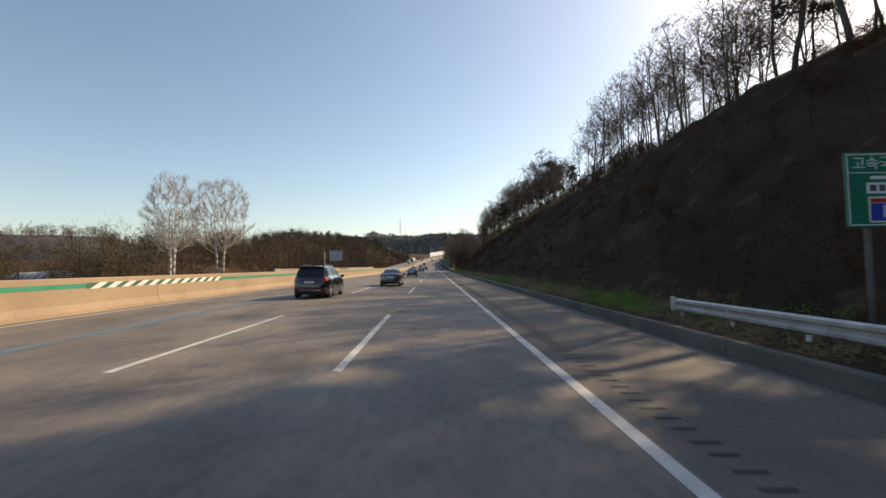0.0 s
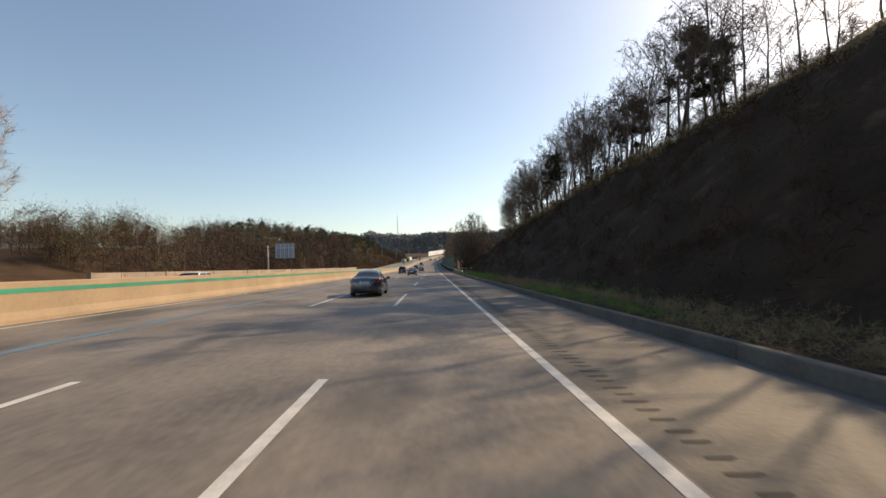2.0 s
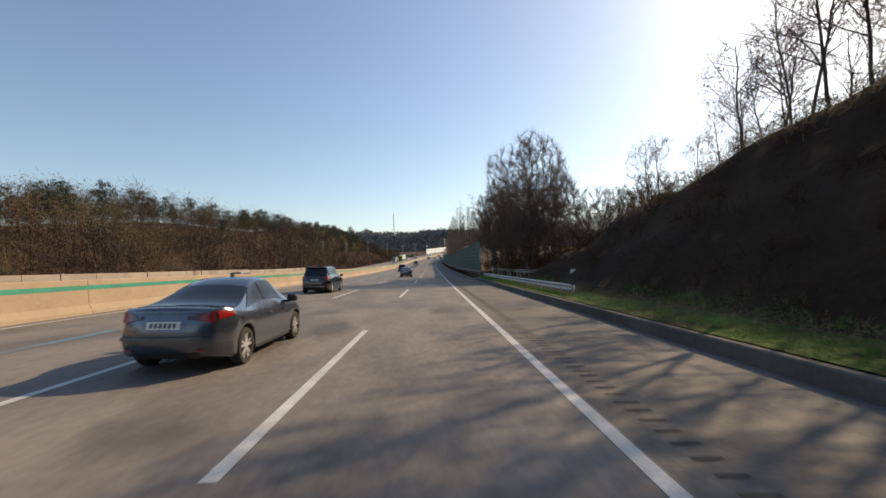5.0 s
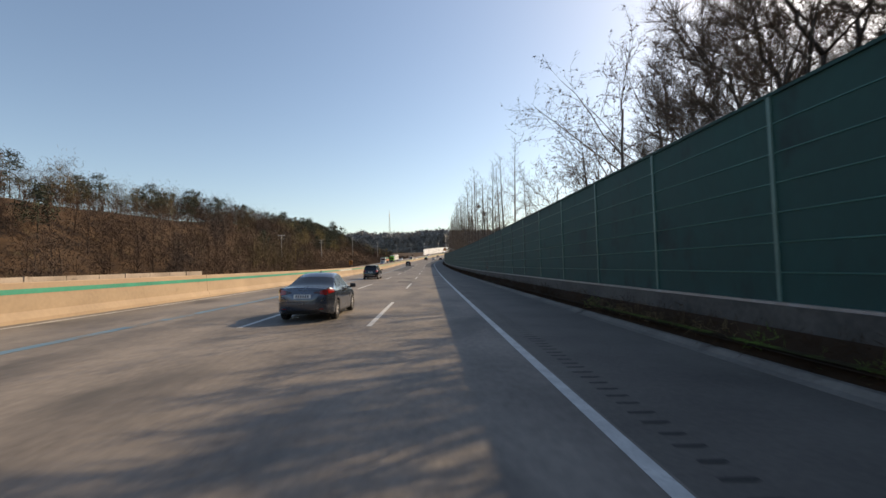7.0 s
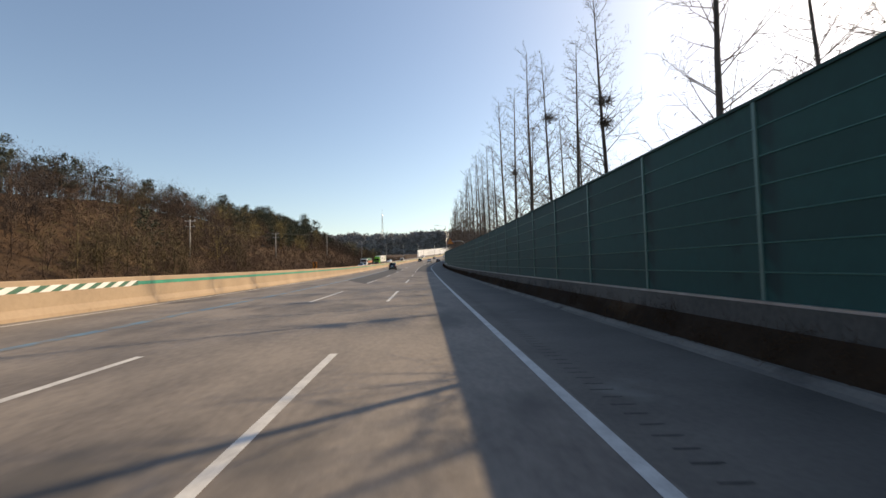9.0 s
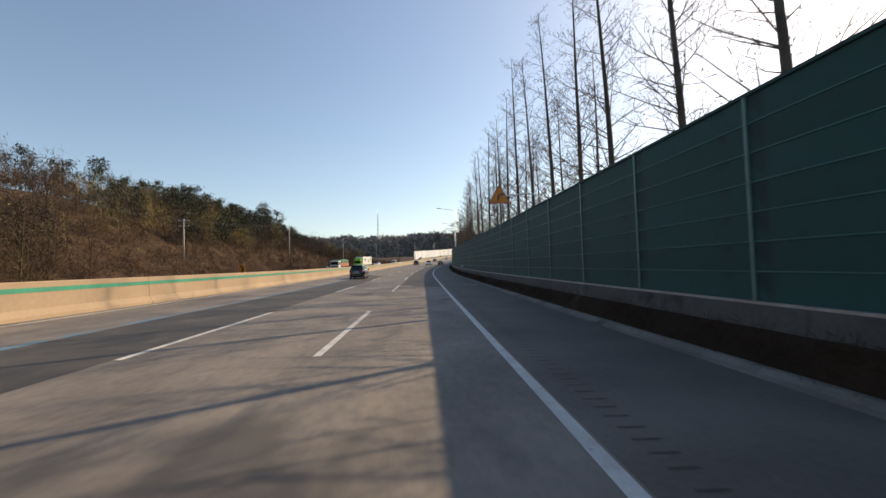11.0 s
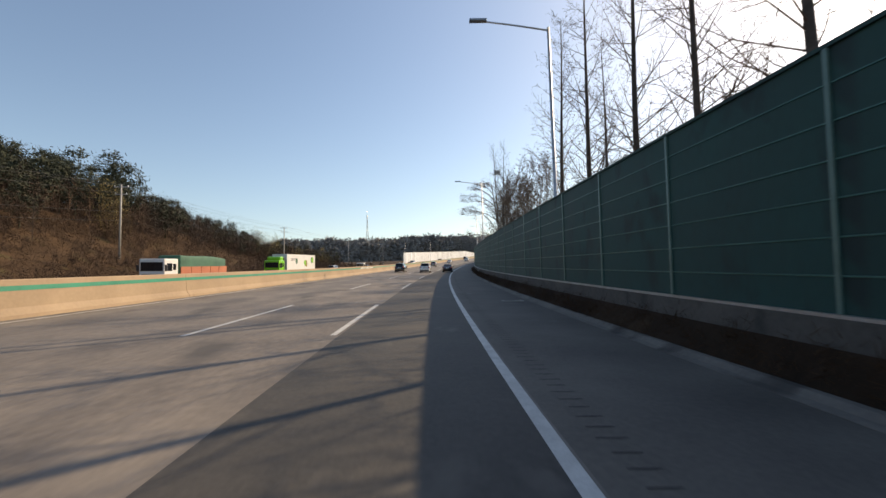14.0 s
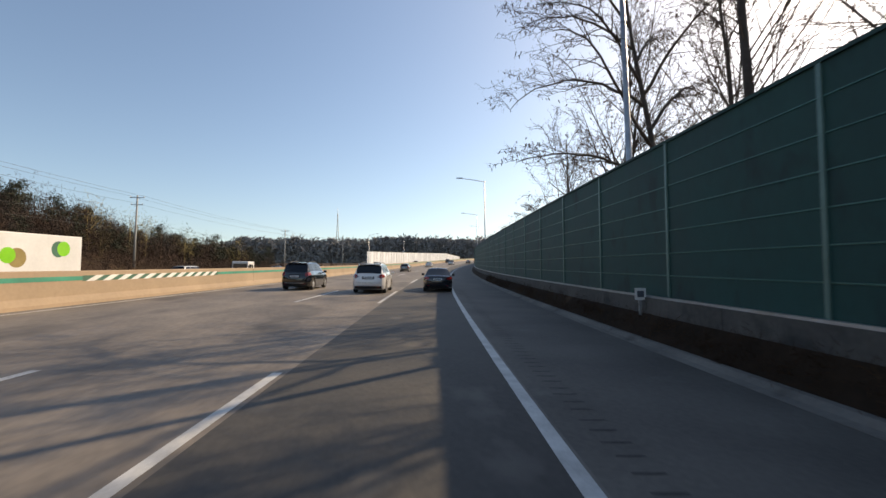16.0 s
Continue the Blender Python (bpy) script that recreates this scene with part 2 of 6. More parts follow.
def under(ob, parent):
    ob.parent = parent
    return ob


def part(name, bm, mat, parent, label="", smooth=False):
    """Links a bmesh as one mesh object under a thing or a part."""
    me = bpy.data.meshes.new(name)
    bm.to_mesh(me)
    bm.free()
    me.materials.append(mat)
    if smooth:
        me.polygons.foreach_set("use_smooth", [True] * len(me.polygons))
    ob = new(name, me)
    if label:
        ob["label"] = label
    if parent is not None:
        ob.parent = parent
    return ob


def block(bm, x0, x1, y0, y1, z0, z1, bevel=0.0):
    m = Matrix.LocRotScale(((x0 + x1) / 2, (y0 + y1) / 2, (z0 + z1) / 2), None, (abs(x1 - x0), abs(y1 - y0), abs(z1 - z0)))
    g = bmesh.ops.create_cube(bm, size=1, matrix=m)
    if bevel:
        edges = list({e for v in g["verts"] for e in v.link_edges})
        bmesh.ops.bevel(bm, geom=edges, offset=bevel, segments=2, affect="EDGES", profile=0.6)
    return bm


def box(x0, x1, y0, y1, z0, z1, bevel=0.0):
    return block(bmesh.new(), x0, x1, y0, y1, z0, z1, bevel)


def tube_data(path, radii, sides=5, verts=None, faces=None):
    """A round bar through points with a radius at each."""
    verts = [] if verts is None else verts
    faces = [] if faces is None else faces
    base = len(verts)
    for i, p in enumerate(path):
        d = (path[min(i + 1, len(path) - 1)] - path[max(i - 1, 0)])
        d = d.normalized() if d.length > 1e-6 else Vector((0, 0, 1))
        u = d.cross(Vector((0.31, 0.95, 0.11))).normalized()
        v = d.cross(u)
        for k in range(sides):
            a = 2 * math.pi * k / sides
            verts.append(p + (u * math.cos(a) + v * math.sin(a)) * radii[i])
    for i in range(len(path) - 1):
        for k in range(sides):
            a, b = base + i * sides + k, base + i * sides + (k + 1) % sides
            faces.append((a, b, b + sides, a + sides))
    if sides > 3:
        faces.append(tuple(range(base + sides - 1, base - 1, -1)))
        faces.append(tuple(base + (len(path) - 1) * sides + k for k in range(sides)))
    return verts, faces


def tube(name, path, radii, mat, parent, sides=8, label=""):
    v, f = tube_data([Vector(p) for p in path], radii, sides)
    ob = new(name, mesh_of(name, v, f, (mat,), True))
    if label:
        ob["label"] = label
    if parent is not None:
        ob.parent = parent
    return ob


def strip(s0, s1, profile, step=4.0, closed=False):
    """Vertices and faces of a profile of (x, z) drawn along the road."""
    n = max(1, math.ceil((s1 - s0) / step))
    verts, faces, k = [], [], len(profile)
    for i in range(n + 1):
        s = s0 + (s1 - s0) * i / n
        verts += [spot(s, x, z) for x, z in profile]
    for i in range(n):
        for j in range(k if closed else k - 1):
            a, b = i * k + j, i * k + (j + 1) % k
            faces.append((a, b, b + k, a + k))
    if closed:
        faces.append(tuple(range(k - 1, -1, -1)))
        faces.append(tuple(n * k + j for j in range(k)))
    return verts, faces


def along(name, s0, s1, profile, mat, parent=None, step=4.0, closed=True, label="", category="", kind=""):
    v, f = strip(s0, s1, profile, step, closed)
    ob = new(name, mesh_of(name, v, f, (mat,)))
    tagged(ob, label, category, "", kind)
    if parent is not None:
        ob.parent = parent
    return ob


# ---- large structure ----
NEAR, FAR = -40.0, 900.0


def smooth(a, b, t):
    t = max(0.0, min(1.0, (t - a) / (b - a)))
    return t * t * (3 - 2 * t)


def lerp(x, table):
    for (a, p), (b, q) in zip(table, table[1:]):
        if x <= b:
            return p + (q - p) * max(0.0, (x - a) / (b - a))
    return table[-1][1]


def right_ridge(s):
    """Height of the cut slope's upper edge on the right."""
    return lerp(s, [(-60, 12.5), (70, 12.2), (100, 11.0), (120, 10.2), (132, 8.9), (142, 7.6), (152, 5.2), (160, 2.6), (170, 0.6), (176, 0.35), (400, 0.35)])


def right_ground(s, x):
    """Ground right of the kerb: grass verge, steep cut, then gently rising woodland."""
    verge, top = 0.195 + 0.02 * (x - 3.6), right_ridge(s)
    if x < 6.4:
        return verge
    bumpy = 0.75 * noise.noise(Vector((x * 0.25, s * 0.16, 1.7))) + 0.45 * noise.noise(Vector((x * 0.7, s * 0.5, 4.1)))
    slope = 0.3 + (x - 6.4) * 1.02 + bumpy * min(1.0, (x - 6.4) / 2)
    crest = top + (x - 17) * 0.10 + 0.7 * bumpy
    soft = 1.2
    h = max(soft - abs(slope - crest), 0) / soft
    return min(slope, crest) - h * h * soft * 0.25


def left_ridge(s):
    return lerp(s, [(-60, 0), (70, 0), (112, 7.0), (140, 8.6), (165, 9.0), (183, 9.4), (210, 13), (240, 16), (300, 17), (325, 18.5), (385, 17.5), (410, 16.2), (438, 16), (455, 13.2), (475, 8.8), (495, 5.4), (515, 2.6), (540, 0.5), (560, 0), (1000, 0)])


def left_ground(s, x):
    """Ground left of the far carriageway: a flat strip, then a wooded hill."""
    d = -38.0 - x
    if d < 0:
        return -0.9
    k = min(1.0, d / 36.0)
    k = k * k * (3 - 2 * k)
    fade = 1.0 if d < 60 else max(0.25, 1 - (d - 60) / 160)
    return -0.9 + left_ridge(s) * k * fade + (0.5 * noise.noise(Vector((x * 0.06, s * 0.06, 9.1))) + 0.15 * noise.noise(Vector((x * 0.4, s * 0.4, 2.2)))) * min(1, d / 6)


def sheet(name, s_list, x_list, height, mat, **tags):
    verts, faces, k = [], [], len(x_list)
    for s in s_list:
        for x in x_list:
            p = spot(s, x, 0)
            verts.append(Vector((p.x, p.y, rise(s) + height(s, x))))
    for i in range(len(s_list) - 1):
        for j in range(k - 1):
            a = i * k + j
            faces.append((a, a + 1, a + k + 1, a + k) if x_list[1] > x_list[0] else (a, a + k, a + k + 1, a + 1))
    return tagged(new(name, mesh_of(name, verts, faces, (mat,), True)), **tags)


along("road", NEAR, FAR, [(0.05, 0), (-2, 0), (-5.3, 0), (-9, 0), (CROWN, 0), (-20, 0), (-27, 0), (-35, 0), (-35, -1.2), (0.05, -1.2)], M_ASPHALT, step=6.0, label="grey worn asphalt motorway with four lanes each way", category="road", kind="structure")
along("hard_shoulder", NEAR, FAR, [(3.4, 0), (0.05, 0), (0.05, -1.2), (3.4, -1.2)], M_SHOULDER, step=6.0, label="darker stained asphalt hard shoulder beside the lanes", category="road", kind="structure")

# one wide sheet of land under and round everything
bm = bmesh.new()
bmesh.ops.create_grid(bm, x_segments=40, y_segments=60, size=3000, matrix=Matrix.Translation((0, 1400, -1.6)))
for v in bm.verts:
    v.co.z += rise(v.co.y)
land = part("ground", bm, M_SOIL, None)
tagged(land, "brown winter farmland reaching to the horizon", "ground", kind="structure")

s_fine = [NEAR + i * 1.6 for i in range(int((215 - NEAR) / 1.6))]
x_right = [3.6 + 0.55 * i for i in range(30)] + [20.5, 22, 24, 27, 31, 36, 45, 60, 80, 120]
sheet("slope_ground", s_fine, x_right, right_ground, M_SCRUB, label="steep dark cut slope with dead winter scrub", category="slope", kind="structure")
s_rest = [212 + i * 8 for i in range(80)]
sheet("verge_ground", s_rest, [4.9, 6, 8, 11, 15, 20, 30, 50, 90], lambda s, x: 0.1 + 0.2 * noise.noise(Vector((x * 0.3, s * 0.2, 3))), M_SOIL, label="bare soil strip with leaf litter behind the noise barrier", category="ground", kind="structure")
s_left = [NEAR - 40 + i * 5 for i in range(150)]
sheet("hill_ground", s_left, [-35.0, -36.5, -38, -41, -44, -48, -52, -57, -62, -68, -75, -85, -100, -120, -150, -200, -260], left_ground, M_SOIL, label="brown wooded hillside ground with dry leaf litter", category="hill", kind="structure")

# kerb at the back of the shoulder, in pieces, with a grass verge behind it
kerb = thing("kerb", "grey weathered concrete kerb along the shoulder", "kerb", kind="structure")
me = None
for i in range(54):
    s = NEAR + i * 4.0
    v, f = strip(s + 0.01, s + 3.99, [(3.4, -0.2), (3.42, 0.26), (3.45, 0.29), (3.6, 0.29), (3.64, 0.26), (3.64, -0.2)], 4.0, True)
    under(new("kerb_stone", mesh_of("kerb_stone", v, f, (M_KERB,))), kerb)
along("gutter", 172, FAR, [(3.26, 0.004), (3.4, 0.03), (3.5, 0.10), (3.62, 0.10), (3.66, -0.3), (3.26, -0.3)], M_GUTTER, label="pale concrete gutter lip below the noise barrier", category="gutter", kind="structure")
along("soil_bank", 177, FAR, [(3.63, 0.05), (3.78, 0.22), (4.06, 0.56), (4.06, -0.3), (3.63, -0.3)], M_SCRUB, label="dark soil and leaf litter against the barrier base", category="ground", kind="structure")
# Flat marks on the shoulder; the grooves' shade is put into their dark colour.
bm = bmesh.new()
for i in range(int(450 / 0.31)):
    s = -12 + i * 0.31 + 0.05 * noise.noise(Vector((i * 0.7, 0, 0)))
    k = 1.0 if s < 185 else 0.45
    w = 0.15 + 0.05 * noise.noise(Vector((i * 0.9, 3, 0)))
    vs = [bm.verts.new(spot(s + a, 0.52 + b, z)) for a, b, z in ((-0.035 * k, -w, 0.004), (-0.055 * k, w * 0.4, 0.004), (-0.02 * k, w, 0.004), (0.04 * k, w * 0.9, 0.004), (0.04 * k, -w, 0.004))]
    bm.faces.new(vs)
tagged(part("rumble_strip", bm, M_GROOVE_SHADE, None), "rumble strip of short flat marks, milled grooves' shade painted dark on the shoulder", "rumble strip", kind="stuff")


verge = [104 + i * 1.2 for i in range(72)]
v, f = [], []
for s in verge:
    w = 5.9 + 0.5 * noise.noise(Vector((s * 0.3, 0, 2))) + 0.25 * noise.noise(Vector((s * 1.1, 0, 7)))
    for j in range(5):
        x = 3.66 + (w - 3.66) * j / 4
        q = spot(s, x, 0)
        v.append(Vector((q.x, q.y, rise(s) + right_ground(s, x) + (0.03 if j < 4 else -0.02))))
f = [(i * 5 + j, i * 5 + j + 1, i * 5 + j + 6, i * 5 + j + 5) for i in range(len(verge) - 1) for j in range(4)]
tagged(new("verge_turf", mesh_of("verge_turf", v, f, (M_TURF,), True)), "fresh green turf strip behind the kerb", "grass", kind="structure")


def patch(s0, s1, x0, x1, skew, mat, label):
    v, f = [], []
    n = max(2, int((s1 - s0) / 4))
    for i in range(n + 1):
        s = s0 + (s1 - s0) * i / n
        v += [spot(s + skew, x0, 0.003), spot(s, x1, 0.003)]
    for i in range(n):
        f.append((2 * i, 2 * i + 1, 2 * i + 3, 2 * i + 2))
    tagged(new("asphalt_patch", mesh_of("asphalt_patch", v, f, (mat,))), label, "road patch", kind="structure")


patch(41.2, 43.5, -4.75, -3.5, 0.0, M_WORN, "dark rectangular repair patch in the asphalt")
patch(217.3, 220.2, -5.15, -3.7, 0.5, M_WORN, "dark rectangular repair patch in the asphalt")
patch(311.5, FAR, -3.45, -0.1, 3.0, M_PATCH, "newer dark asphalt along the outer lane")
patch(266, 340, -10.6, -7.3, 9.0, M_PATCH, "newer dark asphalt in the third lane")
# ---- road markings ----
along("lane_line", NEAR, FAR, [(-0.155, 0.006), (0.015, 0.006)], M_WHITE, closed=False, label="solid white edge line beside the hard shoulder", category="road marking", kind="structure")
along("lane_line", NEAR, FAR, [(-14.02, 0.006), (-13.88, 0.006)], M_WHITE, closed=False, label="solid white line beside the median barrier", category="road marking", kind="structure")
along("lane_line", NEAR, 354.0, [(-10.64, 0.006), (-10.32, 0.006)], M_BLUE, closed=False, label="worn blue bus lane line", category="road marking", kind="structure")
along("lane_line", NEAR, FAR, [(-15.95, 0.006), (-15.81, 0.006)], M_WHITE, closed=False, label="solid white line across the median", category="road marking", kind="structure")
along("lane_line", NEAR, FAR, [(-30.8, 0.006), (-30.66, 0.006)], M_WHITE, closed=False, label="solid white edge line of the far carriageway", category="road marking", kind="structure")


def dashes(x, phase, s0, s1, label):
    s = s0 - (s0 - phase) % 20.0
    while s < s1:
        along("lane_dash", s, s + 8.0, [(x - 0.075, 0.006), (x + 0.075, 0.006)], M_WHITE, closed=False, label=label, category="road marking", kind="structure")
        s += 20.0


dashes(-3.6, 6.93, -20, 640, "white lane dash of worn road paint")
dashes(-7.2, 6.93, -20, 640, "white lane dash of worn road paint")
for x in (-19.8, -23.4, -27.0):
    dashes(x, 2.0, 20, 560, "white lane dash on the far carriageway")

# ---- median barrier ----
median = thing("median_barrier", "tan concrete median barrier with a green band under its top", "barrier")
X = -14.85
MEDIAN = [(X - 0.32, -0.05), (X - 0.30, 0.12), (X - 0.16, 0.35), (X - 0.10, 1.24), (X - 0.07, 1.27), (X + 0.07, 1.27), (X + 0.10, 1.24), (X + 0.16, 0.35), (X + 0.30, 0.12), (X + 0.32, -0.05)]
for i in range(47):
    along("wall_section", NEAR + i * 20.0 + 0.012, NEAR + i * 20 + 19.988, MEDIAN, M_CONCRETE, median)
STRIPED = (16.0, 126.0, 236.5, 425.0)
ends = [NEAR, *[e for a in STRIPED for e in (a, a + 10.0)], FAR]
for a, b in zip(ends[::2], ends[1::2]):
    along("green_band", a, b, [(X + 0.129, 0.90), (X + 0.118, 1.06), (X + 0.1085, 1.06), (X + 0.1215, 0.90)], M_GREEN, median)
for a in STRIPED:
    along("dark_band", a, a + 10.0, [(X + 0.130, 0.87), (X + 0.116, 1.08), (X + 0.1065, 1.08), (X + 0.1225, 0.87)], M_TARP, median)
    for i in range(12):
        s = a + 0.15 + i * 0.81
        v = [spot(s, X + 0.136, 0.86), spot(s + 0.42, X + 0.136, 0.86), spot(s + 0.92, X + 0.121, 1.09), spot(s + 0.5, X + 0.121, 1.09)]
        v += [p + Vector((-0.012, 0, 0)) for p in v]
        under(new("white_stripe", mesh_of("white_stripe", v, [(0, 1, 2, 3), (7, 6, 5, 4), (0, 4, 5, 1), (1, 5, 6, 2), (2, 6, 7, 3), (3, 7, 4, 0)], (M_STRIPE,))), median)

# weathered parapet along the far carriageway
parapet = thing("parapet_wall", "pale weathered concrete parapet beside the far carriageway", "wall")
for i in range(37):
    s = 92 + i * 4.0
    top = 2.1 - 0.22 * smooth(196, 208, s)
    along("wall_section", s + 0.03, s + 3.97, [(-36.1, -1.2), (-36.1, top), (-35.8, top), (-35.75, -1.2)], M_PARAPET, parapet)
    if i % 3 == 0:
        along("pier", s - 0.25, s + 0.03, [(-36.15, -1.2), (-36.15, top + 0.05), (-35.72, top + 0.05), (-35.72, -1.2)], M_PARAPET, parapet)

# ---- noise barrier ----
B0, B1, BX, PITCH, ROWS, BASE, TALL = 178.0, 638.0, 4.3, 4.0, 7, 0.95, 3.65
barrier = thing("noise_barrier", "dark green ribbed metal noise barrier on a concrete base", "noise barrier")
for i in range(29):
    s = B0 - 2 + i * 16.0
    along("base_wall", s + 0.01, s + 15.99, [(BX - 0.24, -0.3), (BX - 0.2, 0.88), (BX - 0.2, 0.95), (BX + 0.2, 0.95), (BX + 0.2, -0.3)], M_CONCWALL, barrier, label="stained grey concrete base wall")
along("coping_rail", B0, B1, [(BX - 0.16, 0.95), (BX - 0.16, 1.0), (BX - 0.07, 1.0), (BX - 0.07, 0.95)], M_STEEL, barrier, label="pale steel rail along the panel foot")
along("top_rail", B0, B1, [(BX - 0.09, 4.6), (BX - 0.09, 4.66), (BX + 0.09, 4.66), (BX + 0.09, 4.6)], M_PANEL, barrier)
h = TALL / ROWS
pv, pf = [], []
RIB = [(-0.05, 0.0), (-0.066, 0.006), (-0.066, 0.022), (-0.05, 0.028), (-0.05, h), (0.03, h), (0.03, 0.0)]
for y in (0.03, PITCH - 0.03):
    pv += [Vector((x, y, z)) for x, z in RIB]
k = len(RIB)
pf = [(j, j + k, (j + 1) % k + k, (j + 1) % k) for j in range(k)] + [tuple(range(k)), tuple(range(2 * k - 1, k - 1, -1))]
panel_mesh = mesh_of("panel", pv, pf, (M_PANEL, M_LEDGE_LIGHT))
# the rib faces take the pale tone with the painted-in highlight
for j in (0, 1, 2):
    panel_mesh.polygons[j].material_index = 1
post_bm = bmesh.new()
block(post_bm, -0.085, 0.085, -0.038, 0.038, 0, TALL + 0.02)
post_mesh = bpy.data.meshes.new("post")
post_bm.to_mesh(post_mesh)
post_mesh.materials.append(M_POST)
joined_v, joined_f = [], []
for i in range(int((B1 - B0) / PITCH)):
    s = B0 + i * PITCH
    p, q = spot(s, BX, BASE), spot(s + PITCH, BX, BASE)
    d = (q - p).normalized()
    r = d.cross(Vector((0, 0, 1))).normalized()
    m = Matrix.Translation(p) @ Matrix((r, d, r.cross(d))).transposed().to_4x4()
    post = new("post", post_mesh)
    post.parent, post.matrix_basis = barrier, m
    for row in range(ROWS):
        mm = m @ Matrix.Translation((0, 0, row * h + 0.02))
        if 196 <= s < 360:
            ob = new("panel", panel_mesh)
            ob.parent, ob.matrix_basis = barrier, mm
        else:
            b = len(joined_v)
            joined_v += [mm @ v for v in pv]
            joined_f += [tuple(b + a for a in f) for f in pf]
far_mesh = mesh_of("panel", joined_v, joined_f, (M_PANEL, M_LEDGE_LIGHT))
for j, poly in enumerate(far_mesh.polygons):
    poly.material_index = 1 if j % len(pf) in (0, 1, 2) else 0
tagged(under(new("panel", far_mesh), barrier), kind="stuff")

# white noise barrier on the outer side of the bend
white = thing("white_barrier", "long white noise barrier of upright panels on the outer bend", "noise barrier")
for i in range(44):
    s = 560 + i * 4.0
    along("panel", s + 0.1, s + 3.9, [(-36.3, 0.3), (-36.3, 5.6), (-36.2, 5.6), (-36.2, 0.3)], M_WHITEWALL, white)
    along("post", s - 0.1, s + 0.1, [(-36.36, -1), (-36.36, 5.7), (-36.14, 5.7), (-36.14, -1)], M_STEEL, white)
along("base_wall", 558, 736, [(-36.4, -1.2), (-36.4, 0.3), (-36.1, 0.3), (-36.1, -1.2)], M_CONCWALL, white)


# ---- trees ----
def inside(p, crown, rng):
    """Whether a twig still lies within a tree's rounded, slightly ragged outline."""
    mid, tall, wide = crown
    return ((p.z - mid) / tall) ** 2 + (p.x * p.x + p.y * p.y) / (wide * wide) < rng.uniform(0.82, 1.1)


def grow(rng, start, way, length, radius, level, spec, wood, twigs):
    """One branch and, from it, its children. Thick ones go to wood, thin ones to twigs."""
    steps = spec["steps"][level]
    pts, rad, p, d = [start], [radius], start.copy(), way.normalized()
    for i in range(steps):
        j = spec["crook"][level]
        d = (d + Vector((rng.uniform(-j, j), rng.uniform(-j, j), rng.uniform(-j, j) + spec["lift"][level]))).normalized()
        q = p + d * (length / steps)
        if "crown" in spec and level and not inside(q, spec["crown"], rng):
            if i == 0 and level > 1:
                return
            q = p + d * (0.3 * length / steps)
            p = q
            pts.append(p.copy())
            rad.append(radius * spec["tip"])
            break
        p = q
        pts.append(p.copy())
        rad.append(radius * (1 - (1 - spec["tip"]) * (i + 1) / steps))
    steps = len(pts) - 1
    v, f = (wood if level < spec["wood"] else twigs)
    if spec["sides"][level] == 1:
        w = d.cross(Vector((rng.gauss(0, 1), rng.gauss(0, 1), rng.gauss(0, 1)))).normalized() * radius * spec["blade"]
        b = len(v)
        v.extend([start - w, start + w, p])
        f.append((b, b + 1, b + 2))
    else:
        tube_data(pts, rad, spec["sides"][level], v, f)
    if level + 1 >= len(spec["kids"]) + 1 or level >= len(spec["kids"]):
        return
    n = spec["kids"][level]
    n = rng.randint(n[0], n[1])
    for k in range(n):
        a = spec["from"][level]
        t = a + (1 - a) * (k + rng.random()) / n
        i = min(int(t * steps), steps - 1)
        q = pts[i].lerp(pts[i + 1], t * steps - i)
        axis = (pts[i + 1] - pts[i]).normalized()
        side = axis.cross(Vector((rng.gauss(0, 1), rng.gauss(0, 1), rng.gauss(0, 1)))).normalized()
        ang = radians(rng.uniform(*spec["angle"][level]))
        way2 = axis * math.cos(ang) + side * math.sin(ang)
        taper = spec["taper"][level]
        ln = length * rng.uniform(*spec["ratio"][level]) * (1 - taper * t)
        grow(rng, q, way2, ln, max(spec["thin"], rad[i] * spec["slim"][level]), level + 1, spec, wood, twigs)


OAK = dict(steps=(6, 4, 2, 1, 1), crook=(0.16, 0.22, 0.25, 0.3, 0.3), lift=(0.05, 0.10, 0.06, 0.03, 0.0), tip=0.35, sides=(7, 4, 3, 1, 1), wood=2, kids=((9, 10), (7, 8), (6, 7), (4, 5)), angle=((28, 65), (30, 60), (30, 65), (30, 70)), ratio=((0.45, 0.75), (0.4, 0.6), (0.35, 0.55), (0.35, 0.6)), taper=(0.25, 0.3, 0.3, 0.2), slim=(0.5, 0.5, 0.5, 0.6), thin=0.010, blade=1.2)
OAK["from"] = (0.26, 0.2, 0.15, 0.1)
SPIRE = dict(steps=(10, 2, 1, 1), crook=(0.015, 0.10, 0.2, 0.2), lift=(0.03, 0.16, 0.05, 0.0), tip=0.10, sides=(7, 3, 1, 1), wood=1, kids=((56, 64), (8, 10), (3, 4)), angle=((48, 70), (35, 60), (30, 60)), ratio=((0.20, 0.31), (0.28, 0.45), (0.3, 0.5)), taper=(0.80, 0.4, 0.2), slim=(0.26, 0.55, 0.7), thin=0.012, blade=0.9)
SPIRE["from"] = (0.14, 0.15, 0.1)
BROOM = dict(steps=(7, 4, 2, 1, 1), crook=(0.06, 0.10, 0.18, 0.2, 0.2), lift=(0.05, 0.25, 0.15, 0.05, 0.0), tip=0.25, sides=(6, 4, 3, 1, 1), wood=2, kids=((13, 15), (8, 10), (7, 9), (4, 5)), angle=((20, 48), (25, 55), (25, 55), (30, 60)), ratio=((0.35, 0.6), (0.35, 0.5), (0.3, 0.5), (0.3, 0.5)), taper=(0.45, 0.3, 0.3, 0.2), slim=(0.5, 0.5, 0.5, 0.6), thin=0.011, blade=1.1)
